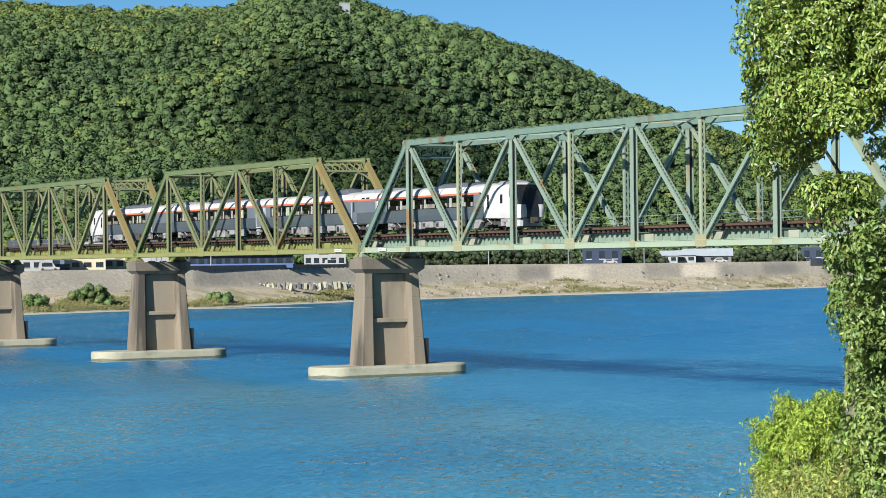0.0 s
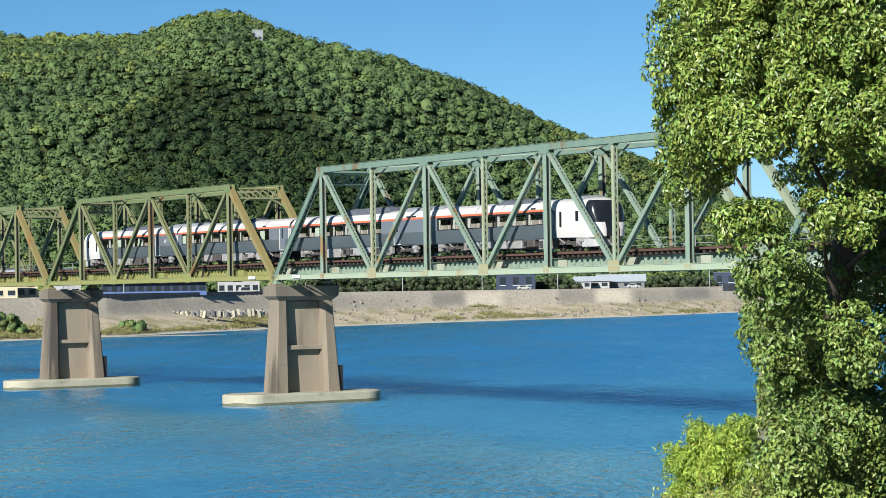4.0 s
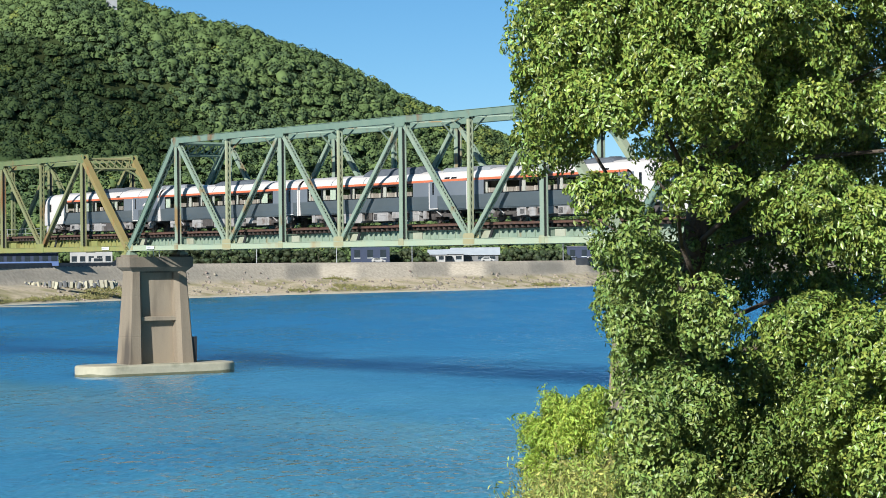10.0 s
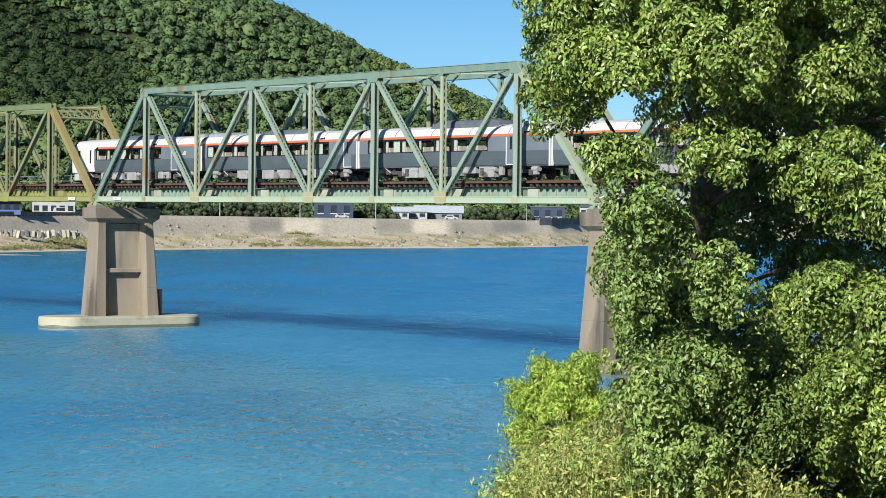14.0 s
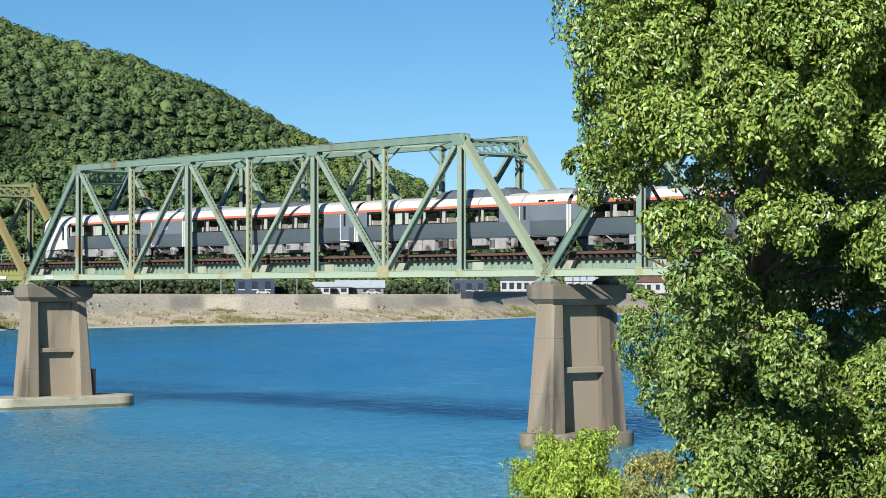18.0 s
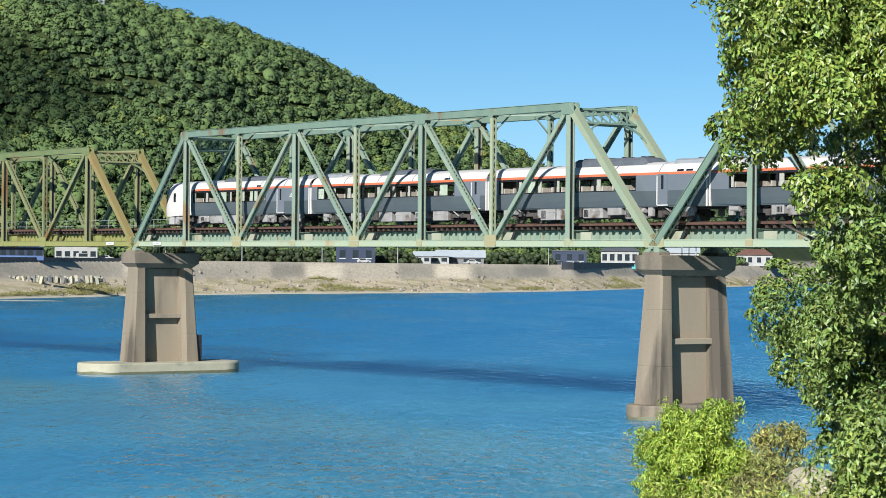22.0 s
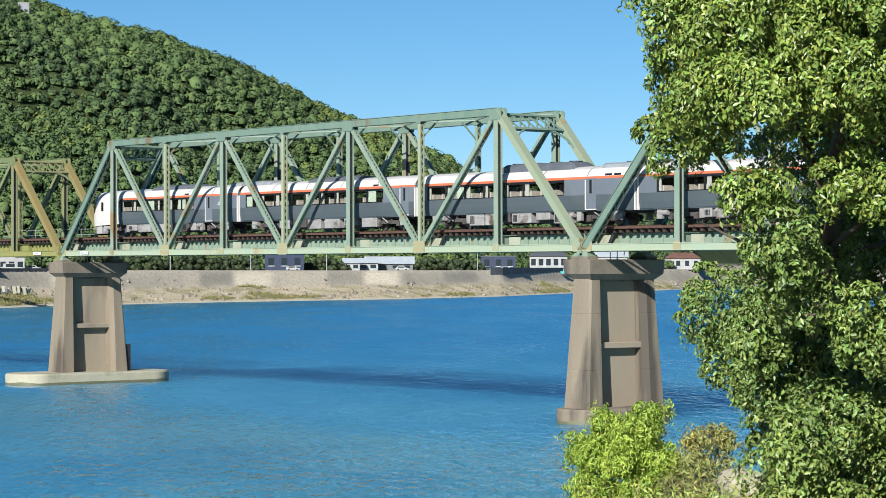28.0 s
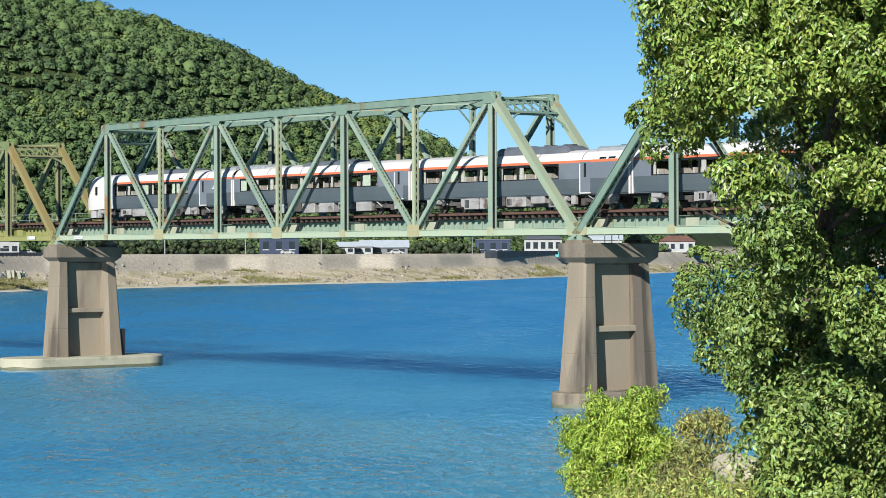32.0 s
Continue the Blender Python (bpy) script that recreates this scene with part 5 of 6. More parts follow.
def riverside_tree():
    base = spot(37.0, 3.1, 0)
    base[2] = float(height(base[0], base[1])) - 0.1
    tree = thing("tree", Matrix.Translation(Vector(base)), "broadleaf tree with glossy green leaves and an overgrown trunk", "tree")
    inv = Vector(base)

    def local(*p):
        return Vector(spot(*p)) - inv

    bm = bmesh.new()
    limb(bm, [Vector((0, 0, -0.3)), local(37, 3.0, 6.5), local(37.0, 2.9, 8.6), local(37, 3.2, 10.6), local(37, 3.6, 12.4), local(37, 3.9, 14.2)], (0.40, 0.28, 0.22, 0.15, 0.09, 0.03))
    part("trunk", bm, BARK, tree, smooth=True)
    for pts in (((37, 2.9, 8.4), (37.2, 2.2, 9.6), (37.0, 1.4, 10.9), (36.8, 0.8, 11.8)), ((37, 3.1, 10.0), (36.5, 2.4, 11.4), (36.0, 1.8, 12.9)), ((37, 3.1, 9.2), (38.2, 4.2, 9.5), (37.6, 5.2, 9.6), (36.5, 6.0, 9.8)), ((37, 3.2, 10.6), (36.4, 4.6, 11.4), (35.6, 5.8, 12.0)), ((37, 2.9, 8.8), (38.4, 2.2, 9.4), (39.8, 1.6, 9.8)), ((33.9, 5.6, 10.9), (33.6, 5.9, 10.2), (33.7, 6.2, 9.5), (33.8, 6.0, 9.0)), ((36.8, 3.1, 9.4), (35.6, 4.4, 10.6), (33.6, 5.9, 10.65), (32.6, 6.7, 10.6)), ((33.4, 5.95, 10.9), (32.9, 6.3, 10.5), (32.8, 6.4, 10.1), (32.8, 6.3, 9.8)), ((36.9, 3.1, 8.6), (35.4, 2.7, 9.3), (33.6, 2.5, 9.9), (33.0, 2.2, 10.2)), ((37, 3.2, 7.6), (36.2, 4.6, 7.9), (35.0, 5.6, 7.6), (33.4, 6.6, 7.2)), ((37, 3.1, 8.0), (37.2, 4.3, 8.5), (37.0, 5.2, 8.2), (36.8, 6.0, 8.6))):
        bm = bmesh.new()
        limb(bm, [local(*p) for p in pts], np.linspace(0.045, 0.012, len(pts)))
        part("branch", bm, BARK, tree, smooth=True)
    crown = (
        # high canopy
        (33.6, 1.28, 12.37, 0.93, 0.93, 0.93), (33.6, 0.91, 11.39, 0.84, 0.65, 0.75), (33.2, 1.55, 11.3, 0.9, 0.75, 0.48), (34.0, 1.42, 13.58, 1.02, 0.93, 0.84),
        (35.2, 2.75, 12.0, 1.2, 1.15, 0.85), (36.0, 3.0, 13.4, 1.4, 1.3, 1.0), (34.6, 4.0, 12.2, 1.3, 1.1, 0.95), (35.0, 4.4, 13.9, 1.4, 1.3, 1.0),
        (33.2, 2.1, 11.95, 0.7, 0.6, 0.55),
        (33.9, 4.25, 11.1, 0.8, 0.8, 0.5), (33.4, 6.0, 11.3, 0.9, 0.62, 0.75), (33.8, 5.9, 13.2, 1.4, 1.2, 1.1), (37.8, 3.0, 14.8, 1.5, 1.6, 0.9), (35.5, 6.2, 14.6, 1.6, 1.4, 1.0),
        # bright sprays before the hollow
        (33.2, 4.4, 9.9, 0.8, 0.8, 0.5), (33.0, 5.0, 9.7, 0.7, 0.55, 0.42), (33.2, 2.75, 10.1, 0.5, 0.5, 0.32), (32.8, 2.9, 11.45, 0.8, 0.7, 0.55), (33.0, 3.5, 12.4, 0.8, 0.75, 0.6), (33.0, 2.6, 13.0, 0.9, 0.9, 0.7), (33.0, 1.48, 10.0, 0.5, 0.42, 0.28),
        # low masses
        (33.0, 5.2, 7.95, 1.0, 0.85, 0.5), (32.4, 6.3, 7.75, 1.0, 0.85, 0.65), (33.6, 4.35, 8.2, 0.6, 0.5, 0.42), (33.4, 4.6, 6.95, 0.9, 0.8, 0.5), (33.2, 5.7, 6.6, 0.9, 0.8, 0.5), (34.8, 7.2, 8.0, 1.2, 0.9, 0.6), (34.6, 7.0, 6.7, 1.1, 0.9, 0.7),
        # foliage deep in the shade
        (36.4, 7.0, 10.2, 0.9, 0.8, 0.7), (39.4, 4.0, 10.3, 0.7, 0.8, 0.6), (39.6, 5.2, 9.7, 0.8, 0.8, 0.7), (39.4, 6.4, 9.2, 0.9, 0.9, 0.9), (38.4, 5.3, 8.5, 0.6, 0.6, 0.6), (38.8, 4.5, 7.7, 0.5, 0.5, 0.5), (39.8, 5.4, 8.4, 0.6, 0.8, 0.7), (39.4, 6.4, 7.4, 0.7, 0.8, 0.7), (39.8, 4.6, 7.0, 0.6, 0.6, 0.6),
        (39.2, 6.8, 10.6, 1.0, 1.0, 0.8), (38.6, 3.4, 11.5, 0.9, 1.1, 0.8), (38.6, 5.0, 11.6, 1.0, 1.1, 0.9), (37.5, 2.3, 12.6, 0.9, 1.0, 0.9), (37.6, 5.6, 12.5, 1.2, 1.3, 1.1),
        (38.0, 5.4, 7.3, 1.0, 1.1, 0.8), (38.2, 4.4, 6.2, 0.9, 0.9, 0.7), (38.0, 6.4, 6.0, 1.0, 1.0, 0.7), (33.8, 0.67, 12.09, 0.56, 0.42, 0.56), (36.8, 0.9, 13.4, 0.6, 0.5, 0.6), (35.3, 0.72, 10.85, 0.5, 0.46, 0.4),
        (41.0, 3.9, 9.7, 0.6, 0.7, 0.6), (41.0, 4.9, 9.5, 0.7, 1.0, 0.9), (41.4, 4.0, 8.7, 0.5, 0.6, 0.4), (42.0, 5.0, 8.4, 0.5, 0.45, 0.55), (42.0, 4.9, 7.6, 0.5, 0.45, 0.5), (41.0, 5.6, 8.0, 0.8, 0.8, 0.8), (40.4, 6.8, 7.6, 0.9, 1.0, 0.9), (40.6, 3.6, 10.9, 0.7, 1.2, 0.6), (40.4, 5.6, 10.9, 0.8, 1.2, 0.8), (36.4, 5.2, 6.0, 0.8, 1.0, 0.55), (36.2, 6.4, 5.8, 0.8, 1.0, 0.6), (40.6, 5.0, 6.6, 0.8, 1.0, 0.7), (36.6, 3.9, 11.15, 0.5, 0.6, 0.25),
    )
    # smaller sprays between and before the large boughs
    r = random.Random(8)
    sprays = []
    for f, a, z, rf, ra, rz in crown:
        if f > 37 or (2.3 < a < 4.3 and 7.4 < z < 11.6) or (a < 2.3 and z < 11.6):
            continue
        for k in range(2):
            out = r.uniform(0.0, 1.0) if a < 2.2 else r.uniform(-1.0, 1.0)
            size = r.uniform(0.2, 0.42)
            sprays.append((f - r.uniform(0.1, 0.8) * rf, a + out * ra, z + r.uniform(-0.9, 0.7) * rz, size, size * r.uniform(0.8, 1.4), size * r.uniform(0.6, 1.0)))
    v, f = lobe_leaves(crown + tuple(sprays), 680, 0.3, 0.087, 5)
    ob = raw("crown", v - base, f, LEAF)
    ob.parent = tree
    tagged(ob, "crown of glossy light green leaves")
    ivy = (
        (33.0, 1.75, 9.3, 0.62, 0.5, 0.6), (36.6, 2.05, 8.3, 0.7, 0.5, 0.7), (37.2, 2.2, 7.5, 0.7, 0.42, 0.6), (33.4, 1.95, 6.75, 0.8, 0.5, 0.6), (33.6, 2.2, 8.85, 0.5, 0.4, 0.5), (33.6, 2.9, 8.3, 0.6, 0.5, 0.5), (34.8, 2.75, 7.0, 0.8, 0.7, 0.6), (33.4, 2.3, 6.0, 0.9, 0.75, 0.5), (36.4, 3.1, 5.9, 1.0, 0.8, 0.6), (36.5, 2.8, 6.7, 0.5, 0.5, 0.6), (36.5, 2.75, 5.8, 0.5, 0.5, 0.6), (36.3, 2.7, 5.0, 0.5, 0.55, 0.5), (35.6, 3.6, 6.4, 0.9, 0.7, 0.6),
        (43.5, 2.25, 8.45, 0.75, 0.62, 0.7), (43.5, 2.65, 7.6, 0.82, 0.58, 0.55), (40.8, 3.25, 6.9, 0.9, 0.5, 0.5), (40.5, 3.6, 5.8, 0.8, 0.9, 0.7), (40.5, 4.8, 5.8, 0.8, 0.9, 0.7), (41.0, 4.0, 7.2, 0.5, 0.6, 0.5), (35.6, 3.9, 7.5, 0.5, 0.4, 0.35), (39.6, 2.7, 8.2, 1.0, 0.55, 1.0), (39.0, 2.95, 6.6, 1.2, 0.6, 0.9), (38.6, 3.55, 9.5, 0.35, 0.4, 0.7), (36.5, 3.1, 7.8, 0.35, 0.45, 0.6), (36.5, 3.15, 7.0, 0.35, 0.45, 0.5), (37.1, 3.0, 8.0, 0.35, 0.4, 0.6), (37.1, 3.05, 9.2, 0.3, 0.35, 0.6),  (38.4, 3.4, 6.2, 1.0, 0.9, 0.7), (38.5, 4.2, 5.1, 0.7, 0.9, 0.6), (38.5, 5.5, 5.1, 0.7, 0.9, 0.6), (38.3, 6.9, 5.2, 0.7, 0.9, 0.6), (37.6, 2.7, 4.9, 0.7, 0.8, 0.5),
    )
    v, f = lobe_leaves(ivy, 620, 0.25, 0.09, 6, 2.4)
    ob = raw("ivy", v - base, f, IVY)
    ob.parent = tree
    tagged(ob, "dark climbing leaves covering the trunk")


def bush(f0, r0, z_top, wide, name, label, leaf, seed, leafsize=0.105, lobes=95, dense=700, wide_leaf=0.3):
    r = random.Random(seed)
    base = spot(f0, r0, 0)
    base[2] = float(height(base[0], base[1])) - 0.05
    ob = thing(name, Matrix.Translation(Vector(base)), label, "bush")
    tall = z_top - base[2]
    bits = []
    for k in range(lobes):
        a, q = r.uniform(0, 6.28), r.uniform(0.1, 0.8) ** 0.7
        h = base[2] + tall * r.uniform(0.25, 0.9) * (1 - 0.3 * q * q)
        s = wide * r.uniform(0.12, 0.3)
        bits.append((f0 + math.cos(a) * q * wide, r0 + math.sin(a) * q * wide, h, s, s, s * 0.9))
    # shoots that stand out of the top and the flanks
    for k in range(9):
        a, q = r.uniform(0, 6.28), r.uniform(0.2, 0.75)
        f, b, h = f0 + math.cos(a) * q * wide, r0 + math.sin(a) * q * wide, base[2] + tall * (0.95 - 0.35 * q)
        for j in range(4):
            s = wide * (0.15 - 0.025 * j)
            bits.append((f, b, h, s, s, s))
            f, b, h = f + math.cos(a) * 0.1 * wide, b + math.sin(a) * 0.13 * wide, h + wide * r.uniform(-0.02, 0.11)
    for k in range(7):
        bm = bmesh.new()
        f, a, z = bits[k][:3]
        limb(bm, [Vector((0, 0, 0)), (Vector(spot((f + f0) / 2, (a + r0) / 2, base[2] + (z - base[2]) * 0.6)) - Vector(base)), Vector(spot(f, a, z)) - Vector(base)], (0.045, 0.03, 0.012))
        part("stem", bm, BARK, ob)
    v, fc = lobe_leaves(bits, dense, 0.22, leafsize, seed, 2.6, wide_leaf)
    c = raw("foliage", v - base, fc, leaf)
    c.parent = ob
    return ob


def reeds():
    n = 11000
    f, a = rng.uniform(33, 47, n), rng.uniform(-1.4, 9, n)
    ok = a > -0.95 + 0.3 * np.sin(f * 2.1) + np.clip((f - 43) * 0.35, 0, 9)
    ok &= rng.uniform(0, 1, n) > np.clip((a - 3.2) * 0.5, 0, 0.75)
    f, a = f[ok], a[ok]
    p = ORIGIN + f[:, None] * AHEAD + a[:, None] * ACROSS
    p[:, 2] = height(p[:, 0], p[:, 1]) - 0.05
    n = len(p)
    tuft = 0.5 + 0.35 * waves(p[:, 0], p[:, 1], 1.6, 91) + 0.2 * waves(p[:, 0], p[:, 1], 5.0, 92)
    tall = 2.1 * rng.uniform(0.4, 1.15, n) * (0.75 + 0.5 * np.clip(tuft, 0, 1.2)) * np.clip(0.42 + (a + 0.5) * 0.42, 0.28, 1) * np.clip(1 - (a - 2.4) * 0.28, 0.3, 1)
    ang = rng.uniform(0, 6.28, n)
    lean = np.stack([np.cos(ang), np.sin(ang), 0 * ang], -1) * (tall * rng.uniform(0.05, 0.42, n))[:, None]
    side = np.stack([-np.sin(ang), np.cos(ang), 0 * ang], -1) * 0.009
    up = np.array([0, 0, 1.0])
    q1, q2 = p + lean * 0.3 + up * (tall * 0.6)[:, None], p + lean + up * tall[:, None]
    v = np.stack([p - side, p + side, q1 - side, q1 + side, q2], 1).reshape(-1, 3)
    k = np.arange(n)[:, None] * 5
    fc = np.stack([k + [0, 1, 3], k + [0, 3, 2], k + [2, 3, 4]], 1).reshape(-1, 3)
    # leaves along the stems
    m = 180000
    i = rng.randint(0, n, m)
    h = rng.uniform(0.3, 1.0, m)[:, None]
    c = p[i] + lean[i] * h**2 * 0.9 + up * (tall[i][:, None] * h * 0.95)
    c += rng.normal(0, 0.07, (m, 3))
    v2, f2 = leaf_cloud(c, rng.normal(0, 1, (m, 3)) + up, 0.1, 0.2, 0.36)
    tagged(raw("tall_grass", np.concatenate([v, v2]), np.concatenate([fc, f2 + len(v)]), REED), "tall sunlit grass and weeds on the near bank", "grass", kind="stuff")


def boulder(f, a, size, seed, label):
    v, fc = blob_mesh(3, 0.36, seed)
    v = v + 0.05 * np.sin(v[:, [1, 2, 0]] * 9 + seed)
    p = spot(f, a, 0)
    p[2] = float(height(p[0], p[1])) + size * 0.2
    ob = raw("boulder", v * np.array([size * 1.2, size, size * 0.75]), fc, ROCK)
    ob.location = p
    tagged(ob, label, "rock", "rocks on the near bank")


ROCK = material("pale_bank_rock", (0.40, 0.36, 0.27), (0.25, 0.22, 0.16), 0.9, 1.2, 14, 0.5, stain=(0.174, 0.142, 0.0948), stain_at=0.6)


def bank_weeds():
    """Low growth along the far beach."""
    n = 6500
    d = rng.uniform(-71, -46.5, n)
    rs = np.interp(d, *np.array(SHORE).T)
    off = rng.uniform(5, 36, n)
    r = rs + off
    a = np.radians(d)
    x, y = EYE[0] + r * np.sin(a), EYE[1] + r * np.cos(a)
    ok = waves(x, y, 0.05, 41) + 0.5 * waves(x, y, 0.2, 42) + np.where(d < -62, 0.3, -0.2) + 0.75 * np.exp(-((off - 8) / 3.5) ** 2) > 0.2 + 0.02 * np.abs(off - 12)
    x, y = x[ok], y[ok]
    n = len(x)
    s = rng.uniform(0.3, 0.9, n)
    p = np.stack([x, y, height(x, y)], -1)
    idx = np.repeat(np.arange(n), 30)
    u = rng.normal(0, 1, (len(idx), 3)) * np.array([0.75, 0.75, 0.45])
    u[:, 2] = np.abs(u[:, 2])
    v, f = leaf_cloud(p[idx] + u * s[idx][:, None], u * np.array([1, 1, 0.6]) + np.array([0.3, -0.5, 0.5]), 0.42, -0.3, 0.5, 0.5)
    tagged(raw("bank_weeds", v, f, BANKGREEN), "patches of dry grass and weeds on the far beach", "weeds", kind="stuff")
    n = 1500
    d = rng.uniform(-64, -46.5, n)
    r = np.interp(d, *np.array(SHORE).T) + rng.uniform(3, 35, n)
    a = np.radians(d)
    x, y = EYE[0] + r * np.sin(a), EYE[1] + r * np.cos(a)
    s = 0.12 + 0.55 * rng.uniform(0, 1, n) ** 4
    p = np.stack([x, y, height(x, y) + s * 0.2], -1)
    v, f = scatter([blob_mesh(1, 0.25, k) for k in (60, 61, 62)], p, np.stack([s * 1.3, s, s * 0.8], -1), rng.uniform(0, 6.28, n), rng.randint(0, 3, n))
    tagged(raw("beach_stones", v, f, material("river_stone", (0.269, 0.229, 0.182), (0.158, 0.134, 0.103), 0.9, 0.3, 3, 0.2, island=0.45)), "pale stones scattered over the far beach", "stones", kind="stuff")


hill_woods()
riverside_tree()
bush(52.0, 1.65, 6.55, 1.28, "bush", "bright yellow-green feathery bush on the near bank", BUSHLEAF, 21)
bush(51.0, 3.1, 6.05, 0.7, "bush", "low dry yellow-green bush beside a pale rock", DRYLEAF, 22, 0.11, 26, 460, 0.3)
bush(49.6, 2.5, 5.2, 0.6, "bush", "low grey-green bush at the foot of a rocky knoll", BANKGREEN, 24, 0.1, 22, 460, 0.3)
for k, (f, a, z) in enumerate(((49.6, 3.7, 0.42), (49.0, 4.1, 0.4), (49.2, 3.3, 0.34), (48.4, 3.8, 0.36), (48.2, 3.35, 0.3), (47.6, 3.1, 0.28), (48.6, 2.9, 0.25), (47.8, 3.7, 0.3))):
    boulder(f, a, z, 90 + k, "pale sunlit rock among the bank weeds")
reeds()
bank_weeds()

# ---------- far bank: houses, vehicles, cloud ----------
PLASTER = material("white_plaster", (0.36, 0.355, 0.34), (0.27, 0.265, 0.25), 0.85, 0.4, 4, 0.1)
CREAMWALL = material("cream_plaster", (0.521, 0.458, 0.3), (0.458, 0.395, 0.261), 0.85, 0.4, 4, 0.1)
BLUEGREY = material("blue_grey_render", (0.126, 0.15, 0.205), (0.0948, 0.115, 0.158), 0.8, 0.4, 4, 0.1)
NAVY = material("navy_cladding", (0.014, 0.026, 0.062), (0.01, 0.018, 0.045), 0.6, 0.4, 4, 0.1)
BLUEBAND = material("blue_railing_panel", (0.079, 0.134, 0.284), (0.0632, 0.103, 0.229), 0.5, 0.4, 4, 0.0)
TILE = material("grey_roof_tile", (0.0869, 0.0948, 0.107), (0.0592, 0.0632, 0.0711), 0.7, 0.5, 3, 0.3)
PALEROOF = material("pale_metal_roof", (0.395, 0.419, 0.435), (0.332, 0.356, 0.371), 0.5, 0.5, 3, 0.1)
BROWNROOF = material("brown_roof_tile", (0.158, 0.079, 0.0553), (0.111, 0.0553, 0.0395), 0.7, 0.5, 3, 0.3)
WINDARK = material("dark_window_glass", (0.0237, 0.0316, 0.0395), (0.0158, 0.0198, 0.0237), 0.1, 0.5, 3, 0.0)
CONC = material("grey_wall_concrete", (0.166, 0.166, 0.166), (0.111, 0.111, 0.111), 0.9, 0.3, 3, 0.2)
GREYPANEL = material("grey_white_panel", (0.26, 0.265, 0.27), (0.21, 0.215, 0.22), 0.8, 0.4, 4, 0.1)
CYAN = material("turquoise_machine_paint", (0.079, 0.363, 0.363), (0.0632, 0.3, 0.3), 0.45, 0.5, 5, 0.0)


def bank_pose(az, off, turn=0.0):
    """A place on the flat land behind the far beach: azimuth from the near bank, metres behind the waterline."""
    a = math.radians(az)
    r = float(np.interp(az, *np.array(SHORE).T)) + off
    x, y = EYE[0] + r * math.sin(a), EYE[1] + r * math.cos(a)
    return pose(x, y, float(height(x, y)) - 0.15, 0, 0, -az + turn), r


def prism(bm, w, d, z0, z1, over, hip=0.0):
    """A ridged roof along x over a w by d plan."""
    e = [bm.verts.new((x * (w / 2 + over), y * (d / 2 + over), z0)) for x, y in ((-1, -1), (1, -1), (1, 1), (-1, 1))]
    k = [bm.verts.new((x * (w / 2 + over - hip), 0, z1)) for x in (-1, 1)]
    bm.faces.new((e[0], e[1], k[1], k[0]))
    bm.faces.new((e[2], e[3], k[0], k[1]))
    bm.faces.new((e[3], e[0], k[0]))
    bm.faces.new((e[1], e[2], k[1]))
    bm.faces.new(e[::-1])


def house(az, off, w, d, h, wall, roof, label, kind="gable", floors=2, cols=4, turn=0.0, name="house", rail=None):
    m, _ = bank_pose(az, off, turn)
    ob = thing(name, m, label, "house" if name == "house" else "building")
    bm = bmesh.new()
    block(bm, -w / 2, w / 2, -d / 2, d / 2, 0, h)
    part("wall", bm, wall, ob)
    bm = bmesh.new()
    if kind == "flat":
        block(bm, -w / 2 - 0.2, w / 2 + 0.2, -d / 2 - 0.2, d / 2 + 0.2, h, h + 0.35)
    else:
        prism(bm, w, d, h, h + d * 0.27, 0.6, d * 0.4 if kind == "hip" else 0.0)
    part("roof", bm, roof, ob)
    step = h / floors
    for f in range(floors):
        for c in range(cols):
            x = -w / 2 + w * (c + 0.5) / cols
            ww = min(1.8, w / cols * 0.62)
            bm = bmesh.new()
            block(bm, x - ww / 2, x + ww / 2, -d / 2 - 0.06, -d / 2 + 0.05, f * step + step * 0.32, f * step + step * 0.8)
            win = part("window", bm, WINDARK, ob)
            bm = bmesh.new()
            block(bm, x - ww / 2 - 0.08, x + ww / 2 + 0.08, -d / 2 - 0.12, -d / 2 - 0.02, f * step + step * 0.27, f * step + step * 0.32)
            part("sill", bm, PALEROOF, win)
        if rail:
            bm = bmesh.new()
            block(bm, -w / 2, w / 2, -d / 2 - 1.2, -d / 2 - 1.08, f * step + 0.1, f * step + 1.1)
            block(bm, -w / 2, w / 2, -d / 2 - 1.2, -d / 2, f * step - 0.02, f * step + 0.12)
            part("balcony", bm, rail, ob)
    return ob


def vehicle(az, off, paint, label, van=False):
    m, _ = bank_pose(az, off, 0)
    ob = thing("car", m, label, "car", "cars on the far bank")
    bm = bmesh.new()
    ln, hh = (4.6, 1.9) if van else (4.2, 1.45)
    side = [(-ln / 2, 0.35), (ln / 2, 0.35), (ln / 2, 0.8), (ln / 2 - 0.9, 0.95), (ln / 2 - 1.5, hh), (-ln / 2 + (0.2 if van else 0.7), hh), (-ln / 2, 0.95)]
    ra, rb = [[bm.verts.new((x, y, z)) for x, z in side] for y in (-0.82, 0.82)]
    bm.faces.new(ra)
    bm.faces.new(rb[::-1])
    for i in range(len(side)):
        bm.faces.new((ra[i], ra[(i + 1) % 7], rb[(i + 1) % 7], rb[i]))
    part("body", bm, paint, ob)
    bm = bmesh.new()
    block(bm, -ln / 2 + 0.8, ln / 2 - 1.55, -0.84, 0.84, 0.98, hh - 0.1)
    part("side_window", bm, WINDARK, ob)
    for x in (-ln * 0.3, ln * 0.3):
        for y in (-0.75, 0.75):
            bm = bmesh.new()
            rod(bm, (x, y - 0.1, 0.33), (x, y + 0.1, 0.33), 0.33, 12)
            part("wheel", bm, DARKSTEEL, ob)
    return ob


